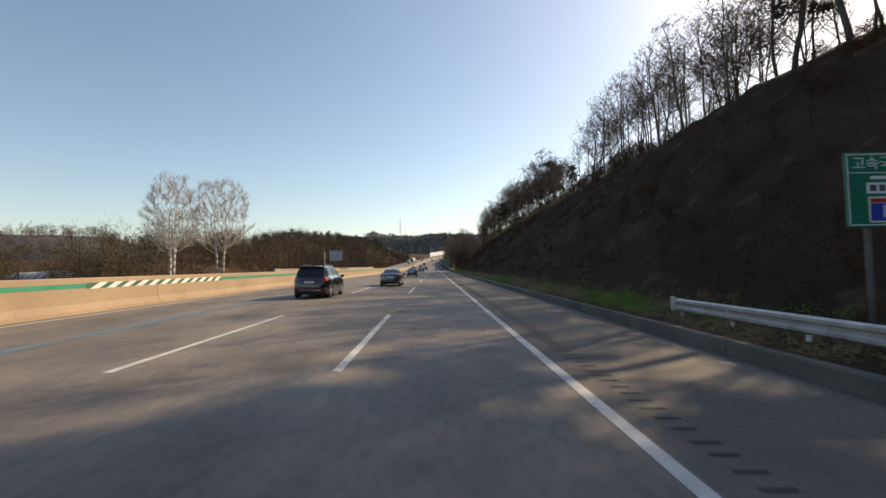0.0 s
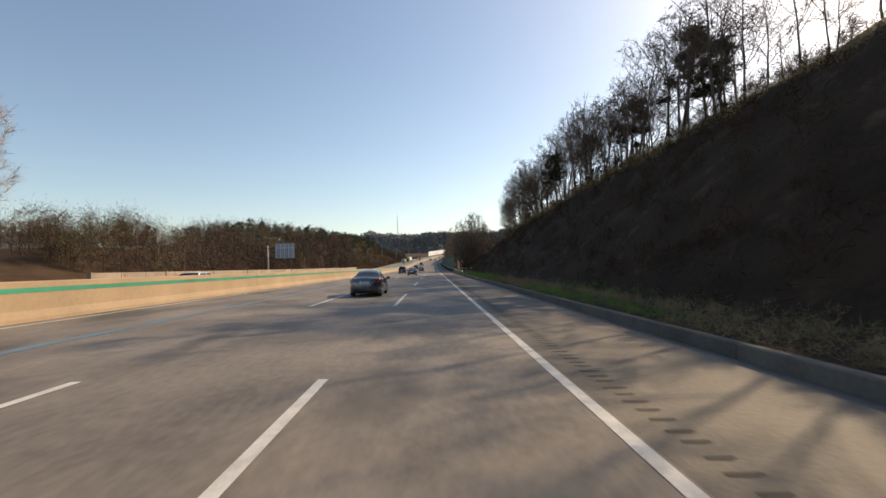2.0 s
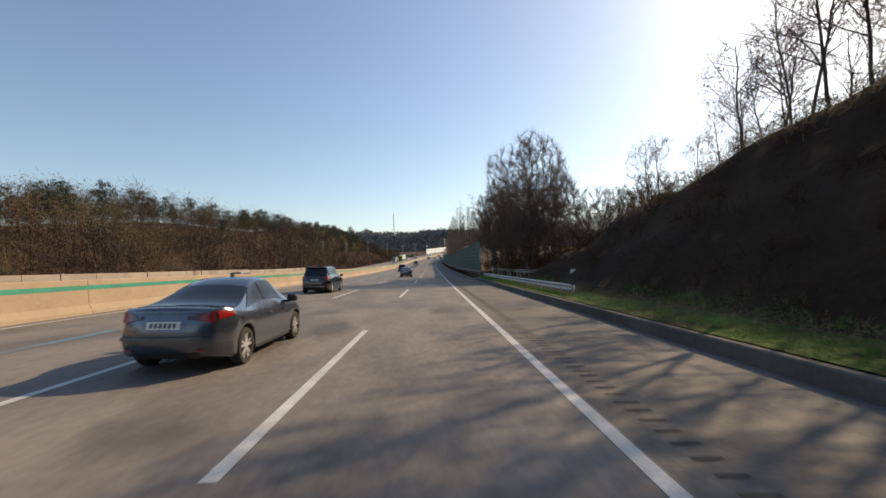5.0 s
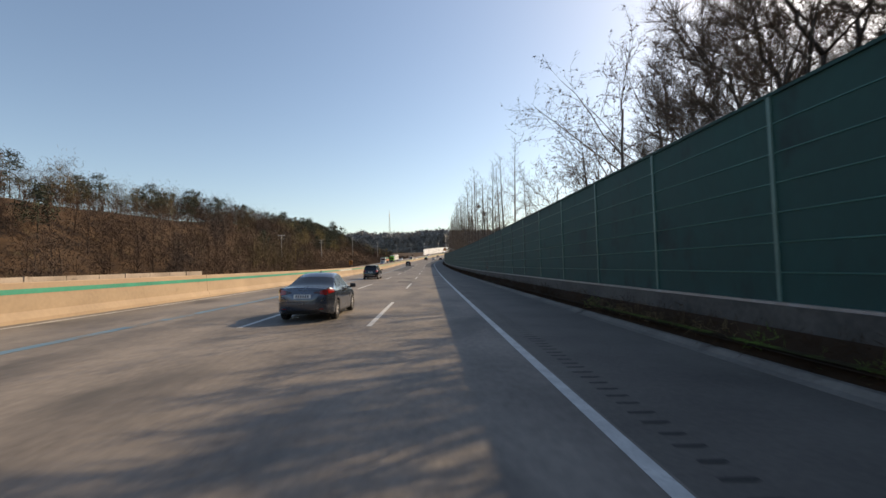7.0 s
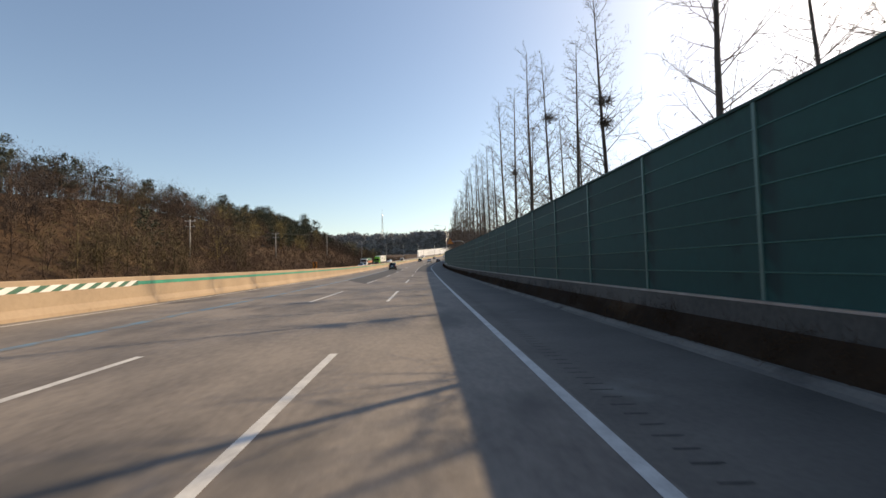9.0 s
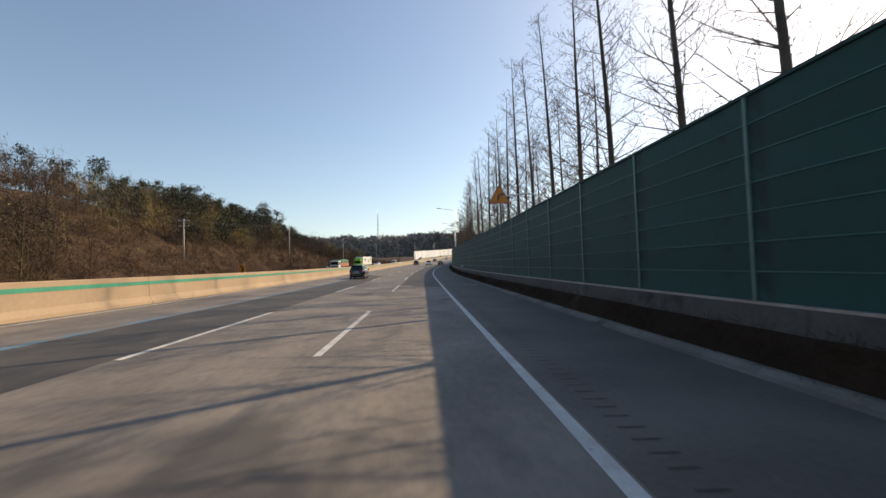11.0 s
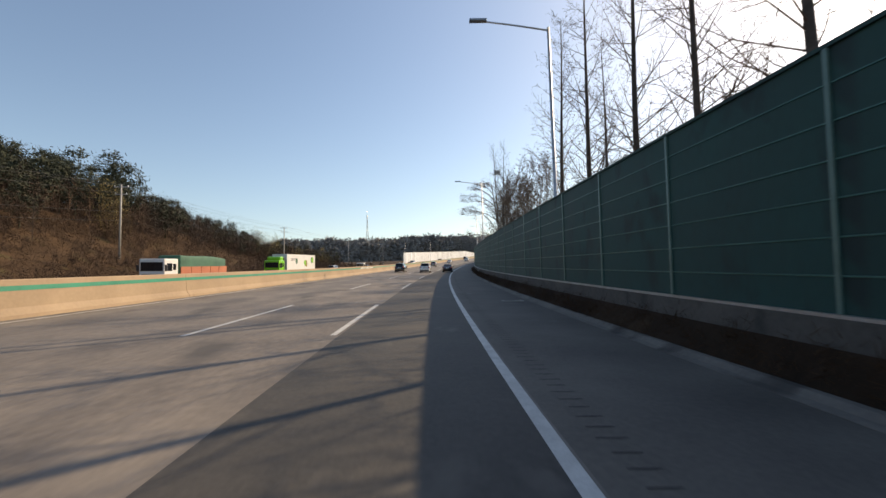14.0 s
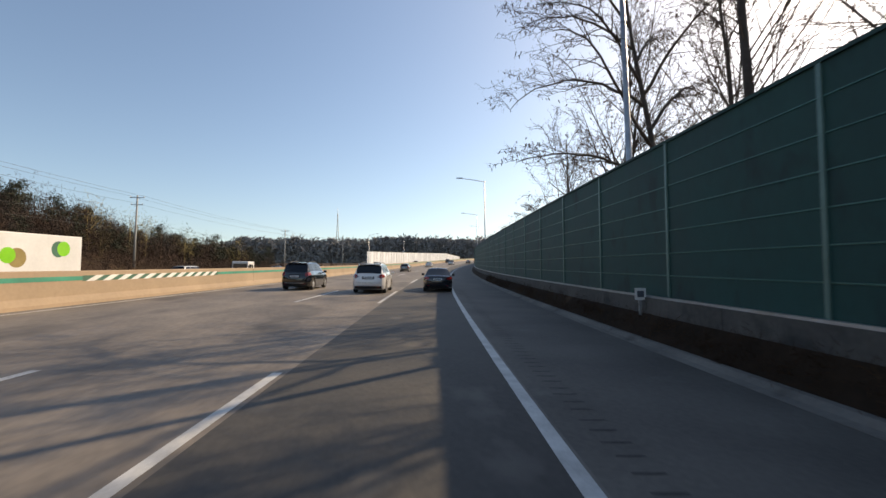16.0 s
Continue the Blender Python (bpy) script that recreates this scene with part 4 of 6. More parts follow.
def small_tree(seed, height, limbs, per, width, length, low=0.12):
    """A small bare tree: a thin stem, and sprays of twigs filling a rounded crown."""
    rng = random.Random(seed)
    t = ([], [])
    top = Vector((rng.uniform(-.5, .5), rng.uniform(-.5, .5), height * 0.8))
    tube_data([Vector((0, 0, -0.4)), top * 0.5 + Vector((rng.uniform(-.3, .3), rng.uniform(-.3, .3), 0)), top], [height * 0.011, height * 0.007, 0.02], 3, *t)
    for i in range(limbs):
        a, u = rng.uniform(0, 6.28), rng.random()
        z = height * (low + (0.97 - low) * u)
        r = height * 0.33 * math.sqrt(max(0.05, 1 - (2 * u - 0.9) ** 2)) * rng.uniform(0.35, 1.0)
        e = Vector((math.cos(a) * r, math.sin(a) * r, z))
        merge(t, twig_line(rng, Vector((0, 0, z * 0.55)), e, 0.035))
        merge(t, blades(rng, per, e, height * 0.075, length, width, 0.7))
    return t


def twig_line(rng, a, b, w):
    side = (b - a).cross(Vector((rng.gauss(0, 1), rng.gauss(0, 1), rng.gauss(0, 1)))).normalized() * w
    return [a - side, a + side, b], [(0, 1, 2)]


def small_pine(seed, height):
    """A small pine with a cloud-like crown of needle tufts."""
    rng = random.Random(seed)
    t = ([], [])
    tube_data([Vector((0, 0, -0.4)), Vector((0.2, 0.1, height * 0.9))], [0.13, 0.04], 3, *t)
    for i in range(21):
        u = rng.random()
        z = height * (0.28 + 0.68 * u)
        r = height * 0.30 * math.sqrt(max(0.08, 1 - (1.6 * u - 0.55) ** 2)) * rng.random() ** 0.5
        a = rng.uniform(0, 6.28)
        merge(t, blades(rng, 40, Vector((math.cos(a) * r, math.sin(a) * r, z)), 0.5, 0.62, 0.095, 0.35))
    return t


def scatter(name, templates, spots, mat, label, category):
    """Many small plants as one mass."""
    vs, fs, base = [], [], 0
    arr = [(np.array([tuple(v) for v in t[0]]), t[1]) for t in templates]
    tri = []
    for v, f in arr:
        out = []
        for p in f:
            out += [(p[0], p[i], p[i + 1]) for i in range(1, len(p) - 1)]
        tri.append(np.array(out))
    for i, (p, size, turn) in enumerate(spots):
        k = (i * 7 + int(turn * 10)) % len(arr)
        v = arr[k][0]
        c, s = math.cos(turn), math.sin(turn)
        vs.append(np.stack([v[:, 0] * c - v[:, 1] * s, v[:, 0] * s + v[:, 1] * c, v[:, 2]], 1) * size + np.array(tuple(p)))
        fs.append(tri[k] + base)
        base += len(v)
    vs, fs = np.concatenate(vs), np.concatenate(fs)
    me = bpy.data.meshes.new(name)
    me.vertices.add(len(vs))
    me.vertices.foreach_set("co", vs.ravel())
    me.loops.add(len(fs) * 3)
    me.loops.foreach_set("vertex_index", fs.ravel().astype(np.int32))
    me.polygons.add(len(fs))
    me.polygons.foreach_set("loop_start", np.arange(0, len(fs) * 3, 3, dtype=np.int32))
    me.update(calc_edges=True)
    me.materials.append(mat)
    return tagged(new(name, me), label, category, kind="stuff")


def on_left(s, x):
    p = spot(s, x, 0)
    return Vector((p.x, p.y, rise(s) + left_ground(s, x)))


rng = random.Random(23)
wood_kinds = [small_tree(200 + i, 7.0 + (i % 3), 22, 15, 0.034, 0.72) for i in range(6)]
pine_kinds = [small_pine(300 + i, 7.5 + i) for i in range(3)]
brush_kinds = [small_tree(400 + i, 3.2, 10, 12, 0.026, 0.75, 0.05) for i in range(4)]
low_kinds = [small_tree(450 + i, 9.0, 12, 8, 0.10, 1.5) for i in range(4)]
bare, dark, brush, yellow = [], [], [], []
for i in range(2300):
    s = rng.uniform(60, 560)
    s = s if rng.random() < 0.75 else rng.uniform(390, 520)
    d = 3 + 45 * rng.random()
    if s > 535:
        continue
    k = left_ridge(s) / 13.5
    p = on_left(s, -39.0 - d)
    high = min(1.0, d / 30)
    if 114 > s > 80 and (d < 26 or rng.random() < 0.5):
        continue
    if s > 340 and d < 15:
        continue
    if rng.random() < (0.42 if s > 400 else 0.30 if s > 380 else 0.15) * high ** 2 * (1 if s > 200 else 0.25):
        dark.append((p, rng.uniform(0.6, 1.0) * (0.84 if s > 440 else 1.3 if s > 312 else 1.0), rng.uniform(0, 6.28)))
    elif rng.random() < (0.4 if 362 < s < 404 and 15 < d < 32 else 0.02) and s > 320:
        yellow.append((p, rng.uniform(0.75, 1.1), rng.uniform(0, 6.28)))
    elif s < 340 or d > 15:
        bare.append((p, rng.uniform(0.65, 1.15) * (0.85 if s > 380 else 1.0), rng.uniform(0, 6.28)))
for i in range(2100):
    s = rng.uniform(112, 540) if i % 3 else rng.uniform(335, 520)
    d = rng.uniform(0.6, 34 if s < 300 else 40)
    brush.append((on_left(s, -38.0 - d), rng.uniform(0.5, 1.1) * (0.8 if s > 340 and d < 15 else 1.0), rng.uniform(0, 6.28)))
for s, d, z in ((352, 17, 0.8), (360, 20, 0.75), (366, 19, 0.85), (371, 22, 0.8), (378, 18, 0.7), (330, 16, 0.75), (337, 19, 0.7), (398, 17, 0.6), (404, 19, 0.65), (343, 15, 0.6), (356, 24, 0.9), (363, 26, 1.0), (369, 25, 0.9), (375, 27, 1.0), (381, 23, 0.9), (366, 30, 1.0), (386, 26, 0.8)):
    yellow.append((on_left(s, -39.0 - d), z, s * 1.7))
tone = lambda p: noise.noise(Vector((p.x * 0.045, p.y * 0.045, 3.3))) + 0.5 * noise.noise(Vector((p.x * 0.2, p.y * 0.2, 8.1)))
scatter("hill_wood", wood_kinds, [b for b in bare if -0.16 <= tone(b[0]) < 0.2], M_BROWNWOOD, "dense brown leafless wood on the far hillside", "woods")
scatter("hill_wood", wood_kinds, [b for b in bare if tone(b[0]) < -0.16], M_GREYWOOD, "dark grey-brown leafless wood on the far hillside", "woods")
scatter("hill_wood", wood_kinds, [b for b in bare if tone(b[0]) >= 0.2], M_OLIVEWOOD, "olive-tinged leafless wood on the far hillside", "woods")
scatter("hill_pines", pine_kinds, dark, M_PINE, "dark green pines scattered over the far hillside", "woods")
scatter("hill_brush", brush_kinds, brush, M_BROWNWOOD, "reddish brown winter brush along the hill foot", "brush")
scatter("willow_scrub", wood_kinds, yellow, M_WILLOW, "yellowish budding willow scrub on the hillside", "brush")

# dead scrub and litter over the cut slope, green grass on the verge
tuft_kinds = []
for i in range(5):
    r2 = random.Random(500 + i)
    tuft_kinds.append(blades(r2, 30, Vector((0, 0, 0.10)), 0.24, 0.40, 0.011, 0.9))
scrub = []
for i in range(3200):
    s = rng.uniform(-8, 172)
    x = rng.uniform(6.2, 21)
    p = spot(s, x, 0)
    z = right_ground(s, x)
    if z < 0.2:
        continue
    scrub.append((Vector((p.x, p.y, rise(s) + z)), rng.uniform(0.5, 1.5), rng.uniform(0, 6.28)))
crest_brush = []
for i in range(300):
    s = rng.uniform(-25, 152)
    x = 17.3 - max(0, 12.2 - right_ridge(s)) * 0.97 + rng.uniform(0, 5.0)
    p = spot(s, x, 0)
    crest_brush.append((Vector((p.x, p.y, rise(s) + right_ground(s, x) - 0.1)), rng.uniform(0.3, 0.6), rng.uniform(0, 6.28)))
for a, b, n in ((42, 62, 80), (92, 108, 36)):
    for i in range(n):
        s = rng.uniform(a, b)
        x = 17.0 - max(0, 12.2 - right_ridge(s)) * 0.97 + rng.uniform(0, 5.0)
        p = spot(s, x, 0)
        crest_brush.append((Vector((p.x, p.y, rise(s) + right_ground(s, x) - 0.1)), rng.uniform(0.4, 0.75), rng.uniform(0, 6.28)))
scatter("crest_brush", brush_kinds, crest_brush, M_DEADSCRUB, "leafless brush between the trees on the slope crest", "brush")
under_wood = []
for i in range(520):
    s, x = rng.uniform(157, 232), rng.uniform(6.5, 34)
    if s > 186 and x < 8.5:
        continue
    p = spot(s, x, 0)
    under_wood.append((Vector((p.x, p.y, rise(s) + (right_ground(s, x) if s < 213 else 0.0) - 0.1)), rng.uniform(0.4, 1.1), rng.uniform(0, 6.28)))
scatter("roadside_brush", brush_kinds, under_wood, M_DEADSCRUB, "dark leafless brush under the roadside trees", "brush")
scatter("slope_scrub", tuft_kinds, scrub, M_DEADSCRUB, "dark dead scrub and leaf litter covering the cut slope", "scrub")
stubble, grass = [], []
for i in range(6000):
    s = rng.uniform(-6, 190)
    x = 3.75 + 2.9 * rng.random() ** 1.2
    p = spot(s, x, 0)
    n = noise.noise(Vector((s * 0.11, x * 0.5, 0.3)))
    (grass if n + (0.35 if s > 98 else -0.12) > 0.05 else stubble).append((Vector((p.x, p.y, rise(s) + right_ground(s, x) - 0.03)), rng.uniform(0.25, 0.6), rng.uniform(0, 6.28)))
bank, bushes = [], []
for i in range(3200):
    s, d = rng.uniform(300, 525), rng.uniform(-0.5, 20)
    bank.append((on_left(s, -38.0 - d), rng.uniform(1.2, 2.6), rng.uniform(0, 6.28)))
scatter("bank_grass", tuft_kinds, bank, M_BROWNWOOD, "dry brown grass over the hill bank", "grass")
for i in range(650):
    s, x = rng.uniform(-8, 168), rng.uniform(7.0, 20)
    p = spot(s, x, 0)
    if right_ground(s, x) > 0.6:
        bushes.append((Vector((p.x, p.y, rise(s) + right_ground(s, x) - 0.1)), rng.uniform(0.16, 0.36), rng.uniform(0, 6.28)))
scatter("slope_bushes", brush_kinds, bushes, M_DEADSCRUB, "small dark dead bushes on the cut slope", "brush")
litter = []
for i in range(2600):
    s, x = rng.uniform(178, 452), rng.uniform(3.64, 4.02)
    litter.append((spot(s, x, 0.05 + (x - 3.63) * 1.15), rng.uniform(0.25, 0.6), rng.uniform(0, 6.28)))
scatter("bank_litter", tuft_kinds, litter, M_DEADSCRUB, "dark dead weeds and litter along the barrier foot", "scrub")
scatter("verge_grass", tuft_kinds, grass, M_GRASS, "fresh green grass tufts along the verge", "grass")
scatter("verge_straw", tuft_kinds, stubble, M_STRAW, "dry straw-coloured grass tufts along the verge", "grass")
crest = []
for i in range(700):
    s = rng.uniform(60, 150)
    x = 17.0 - max(0, 12.2 - right_ridge(s)) * 0.98 + rng.uniform(-0.6, 1.2)
    p = spot(s, x, 0)
    crest.append((Vector((p.x, p.y, rise(s) + right_ground(s, x) - 0.05)), rng.uniform(0.6, 1.5), rng.uniform(0, 6.28)))
scatter("crest_grass", tuft_kinds, crest, M_STRAW, "sunlit dry grass along the slope crest", "grass")

# ---- distance ----
def ridge(name, y, x0, x1, high, depth, seed, label, mat=M_FAR, trees=1500):
    """A far wooded ridge: a long bank with an uneven crest."""
    v, f, n = [], [], 90
    for i in range(n + 1):
        x = x0 + (x1 - x0) * i / n
        e = min(1, min(i, n - i) / 14)
        h = high(x) * e * (1 + 0.22 * noise.noise(Vector((x * 0.006, seed, 0))) + 0.07 * noise.noise(Vector((x * 0.03, seed, 5))))
        for j, (a, b) in enumerate(((0, 0), (0.25, 0.45), (0.55, 0.85), (1.0, 1.0), (1.6, 0.7), (2.6, 0))):
            v.append(Vector((x, y + depth * a + 12 * noise.noise(Vector((x * 0.02, j, seed))), -1.5 + h * b)))
    for i in range(n):
        for j in range(5):
            a = i * 6 + j
            f.append((a, a + 6, a + 7, a + 1))
    me = mesh_of(name, v, f, (mat,), True)
    tagged(new(name, me), label, "hills", kind="structure")
    spots = []
    r3 = random.Random(seed)
    for i in range(trees):
        i0, t0 = r3.randrange(n) * 6, r3.random() ** 0.7 * 2.99
        p = v[i0 + int(t0)].lerp(v[i0 + int(t0) + 1], t0 % 1)
        spots.append((p + Vector((r3.uniform(-0.006, 0.006) * (x1 - x0), r3.uniform(-3, 3), r3.uniform(-2, 0))), r3.uniform(0.8, 1.7), r3.uniform(0, 6.28)))
    return spots


far_tree = []
for i in range(3):
    r4 = random.Random(600 + i)
    far_tree.append(blades(r4, 46, Vector((0, 0, 4)), 2.0, 3.2, 0.9, 0.5))
# Haze over the two farthest ridges is painted in through their paler tones.
a = ridge("far_ridge", 1850, -1500, 1500, lambda x: 132 + 9 * math.sin(x * 0.0035 + 2.0), 60, 3, "far wooded ridge closing the valley, haze painted into its colour", M_HAZE_FOREST)
b = ridge("far_ridge", 760, -760, -70, lambda x: 40 + 10 * math.sin(x * 0.008 + 1.0), 90, 8, "wooded hill far beyond the fields")
e = ridge("far_ridge", 1085, -380, 560, lambda x: 80 + 2.6 * math.sin(x * 0.011), 40, 17, "wooded knoll below the radio mast, haze painted into its colour", M_HAZE_RIDGE, 4200)
c = ridge("far_ridge", 260, -760, -150, lambda x: 31 + 6 * math.sin(x * 0.012), 70, 12, "low wooded hill behind the roadside trees")
scatter("far_woods", far_tree, b, M_FAR, "dark far woods on the ridge crests", "woods")
scatter("distant_woods", far_tree, [(p, z * 1.3, t) for p, z, t in a] + e, M_HAZE_FOREST, "blue-grey woods on the distant ridges, haze painted into their colour", "woods")
scatter("far_woods", low_kinds, [(p, z * 0.7, t) for p, z, t in c[650:]], M_BROWNWOOD, "brown winter woods on the low hill", "woods")


# ---- vehicles ----
def car(name, label, paint, spec):
    """A car with its rear at y = 0: lofted shell, windows, lights, wheels, mirrors."""
    L, W = spec["length"], spec["width"] / 2
    belt, roof = spec["belt"], spec["roof"]
    ra, rb, fa, fb = spec["glass"]
    wheels, wr = spec["wheels"], spec["wheel"]

    def section(y):
        u = y / L
        taper = 1 - 0.13 * (1 - smooth(0, 0.13, u)) ** 2 - 0.20 * smooth(0.80, 1.0, u) ** 2
        w = W * taper * (0.985 + 0.022 * max(math.exp(-((y - c) / 0.42) ** 2) for c in wheels))
        low = 0.20 + 0.07 * (1 - smooth(0, 0.12, u)) + 0.06 * smooth(0.94, 1, u)
        for c in wheels:
            r = wr + 0.07
            if abs(y - c) < r:
                low = max(low, wr + math.sqrt(r * r - (y - c) ** 2) * 0.98)
        up = belt(u)
        k = smooth(ra, rb, u) if spec["fast"] else max(0, min(1, (u - ra) / (rb - ra)))
        k *= 1 - smooth(fa, fb, u)
        top = up + (roof(u) - up) * k
        wt = w * (0.93 - (0.28 if spec["fast"] else 0.24) * k)
        mid = max(low + 0.02, 0.55)
        r = 0.16
        for d in (y, L - y):
            if d < r:
                q = 1 - math.sqrt(max(0.0, 1 - ((r - d) / r) ** 2))
                w, wt, up, top, low = w - 0.09 * q, wt - 0.09 * q, up - 0.05 * q, top - 0.05 * q, low + 0.03 * q
        return [(w * 0.90, low), (w * 0.985, low + 0.05 * (mid - low) / 0.3), (w, mid), (w * 0.998, max(mid + .01, up - 0.11)), (w * 0.945, up), (w * 0.945 - k * 0.10, up + (top - up) * 0.30), (wt, up + (top - up) * 0.90), (wt * 0.86, top), (wt * 0.45, top + 0.025), (0, top + 0.03)]

    def tail(p):
        # the rear leans in above and below the bumper and curves round at the corners
        x, y, z = p
        if y > 0.6:
            return p
        f = spec["lean"] * smooth(0.62, 1.15, z) + 0.10 * smooth(0.46, 0.2, z) - 0.035 * smooth(0.40, 0.52, z) * smooth(0.68, 0.60, z) + spec["round"] * min(1.0, abs(x) / W) ** 3.0
        return Vector((x, y + f * (1 - max(0.0, y) / 0.6), z))

    def surf(y, v):
        sec = section(y)
        t = v * (len(sec) - 1)
        i = min(int(t), len(sec) - 2)
        (x0, z0), (x1, z1) = sec[i], sec[i + 1]
        return tail(Vector((x0 + (x1 - x0) * (t - i), y, z0 + (z1 - z0) * (t - i))))

    ys = sorted({round(L * i / 46, 3) for i in range(47)} | {0.004, 0.012, 0.03, 0.06, 0.11, round(L - 0.004, 3), round(L - 0.012, 3), round(L - 0.03, 3), round(L - 0.06, 3)} | {round(c + (wr + 0.07) * math.cos(a * math.pi / 10), 3) for c in wheels for a in range(11)})
    verts, faces, n = [], [], 10
    for y in ys:
        sec = section(y)
        verts += [tail(Vector((x, y, z))) for x, z in sec] + [tail(Vector((-x, y, z))) for x, z in sec[-2::-1]]
    k = 2 * n - 1
    for i in range(len(ys) - 1):
        for j in range(k):
            a, b = i * k + j, i * k + (j + 1) % k
            faces.append((a, b, b + k, a + k))
    faces.append(tuple(range(len(verts) - 1, len(verts) - k - 1, -1)))
    cap, sec = len(verts), section(0.0)
    for x, z in sec:
        verts += [tail(Vector((x * (1 - 2 * j / 12), 0.0, z))) for j in range(13)]
    for i in range(n - 1):
        for j in range(12):
            a = cap + i * 13 + j
            faces.append((a, a + 1, a + 14, a + 13))
    ob = thing(name, label, spec["category"])
    shell = mesh_of("body", verts, faces, (paint,), True)
    body = under(new("body", shell), ob)
    e = body.modifiers.new("edges", "EDGE_SPLIT")
    e.split_angle = radians(38)

    def pane(pname, y0, y1, v0, v1, sides, lean0=0.0, lean1=0.0, mat=M_GLASS):
        for sg in sides:
            v, f, na, nb = [], [], 10, 6
            for i in range(na + 1):
                for j in range(nb + 1):
                    q = v0 + (v1 - v0) * j / nb
                    y = y0 + lean0 * j / nb + (y1 + lean1 * j / nb - y0 - lean0 * j / nb) * i / na
                    p = surf(y, q)
                    g = (surf(y + 0.01, q) - surf(y - 0.01, q)).cross(surf(y, q + 0.01) - surf(y, q - 0.01)).normalized()
                    if g.x < 0 or (abs(g.x) < 0.2 and g.z < 0):
                        g = -g
                    p = p + g * 0.014
                    v.append(Vector((p.x * sg, p.y, p.z)))
            for i in range(na):
                for j in range(nb):
                    a = i * (nb + 1) + j
                    f.append((a, a + 1, a + nb + 2, a + nb + 1))
            under(new(pname, mesh_of(pname, v, f, (mat,), True)), ob)

    pane("headlight", 0.895 * L, 0.985 * L, 2.75 / 9, 3.5 / 9, (1, -1), 0.0, 0.0, M_LAMP)
    cut = 4.75 / 9
    for y0, y1, l0, l1 in spec["side"]:
        pane("side_window", y0 * L, y1 * L, cut, 6.05 / 9, (1, -1), l0 * L, l1 * L)

    def screen(pname, u0, u1):
        v, f = [], []
        for i in range(9):
            y = (u0 + (u1 - u0) * i / 8) * L
            row = []
            for q in (6.15, 7.0, 8.0, 9.0):
                p = surf(y, q / 9)
                g = (surf(y + 0.02, q / 9) - surf(y - 0.02, q / 9))
                nrm = Vector((0, -g.z, g.y)).normalized()
                row.append(p + nrm * 0.009)
            v += row + [Vector((-p.x, p.y, p.z)) for p in row[-2::-1]]
        for i in range(8):
            for j in range(6):
                a = i * 7 + j
                f.append((a, a + 1, a + 8, a + 7))
        under(new(pname, mesh_of(pname, v, f, (M_GLASS,), True)), ob)

    screen("rear_window", ra + (rb - ra) * 0.16, ra + (rb - ra) * (0.70 if spec["fast"] else 0.9))
    screen("windscreen", fa + (fb - fa) * 0.12, fa + (fb - fa) * 0.86)
    # rear end
    zl, wl = spec["lamp"]

    def skin(pname, x0, x1, low, high, mat, proud=0.012, owner=None, cols=10):
        """A thin plate that follows the rear face between two heights, each a function of x."""
        v, f = [], []
        for d in (proud, -0.02):
            for i in range(cols + 1):
                x = x0 + (x1 - x0) * i / cols
                for z in (low(x), (low(x) + high(x)) / 2, high(x)):
                    q = tail(Vector((x, 0.0, z)))
                    v.append(Vector((q.x, q.y - d, q.z)))
        m = (cols + 1) * 3
        for i in range(cols):
            for j in range(2):
                a = i * 3 + j
                f += [(a, a + 1, a + 4, a + 3), (m + a + 3, m + a + 4, m + a + 1, m + a)]
            f += [(i * 3 + 3, i * 3, m + i * 3, m + i * 3 + 3), (i * 3 + 2, i * 3 + 5, m + i * 3 + 5, m + i * 3 + 2)]
        return under(new(pname, mesh_of(pname, v, f, (mat,), False)), owner or ob)

    for sg in (1, -1):
        xa, xb = W * 0.80 - wl, W * 0.80
        grow_in = lambda x: smooth(xa - 0.02, xb, abs(x))
        lamp = skin("tail_light", sg * xa, sg * xb, lambda x: zl - 0.02 - spec["tallness"] * 0.5 * grow_in(x), lambda x: zl + 0.03 + spec["tallness"] * 0.5 * grow_in(x), M_TAIL, 0.014)
        skin("inner_lens", sg * (xa - 0.03), sg * (xa + wl * 0.42), lambda x: zl - 0.022 - spec["tallness"] * 0.5 * grow_in(x), lambda x: zl + 0.032 + spec["tallness"] * 0.5 * grow_in(x), M_DARKLENS, 0.019, lamp)
        v, f = [], []
        for i in range(9):
            for j in range(4):
                y, z = 0.03 + 0.34 * i / 8, zl + 0.02 - spec["tallness"] * 0.5 * (1 - 0.7 * i / 8) + (spec["tallness"] * (1 - 0.55 * i / 8) + 0.02) * j / 3
                sec = section(y)
                x = next((x0 + (x1 - x0) * (z - z0) / (z1 - z0) for (x0, z0), (x1, z1) in zip(sec, sec[1:]) if z0 <= z <= z1 and z1 > z0), sec[4][0])
                q = tail(Vector((x, y, z)))
                v.append(Vector((sg * (q.x + 0.012), q.y, q.z)))
        f = [(i * 4 + j, i * 4 + j + 1, i * 4 + j + 5, i * 4 + j + 4) for i in range(8) for j in range(3)]
        under(new("lamp_side", mesh_of("lamp_side", v, f, (M_TAIL,), True)), lamp)
    zp = spec["plate"]
    skin("plate_recess", -0.34, 0.34, lambda x: zp - 0.10, lambda x: zp + 0.09, M_TRIM if spec["dark"] else paint, 0.004)
    pl = skin("number_plate", -0.26, 0.26, lambda x: zp - 0.058, lambda x: zp + 0.058, M_PLATE, 0.016)
    for i in range(6):
        skin("plate_bar", -0.2 + i * 0.07, -0.155 + i * 0.07, lambda x: zp - 0.035, lambda x: zp + 0.035, M_BARS, 0.019, pl, 1)
    skin("bumper_ridge", -W * 0.80, W * 0.80, lambda x: 0.55, lambda x: 0.60, paint, spec["ridge"])
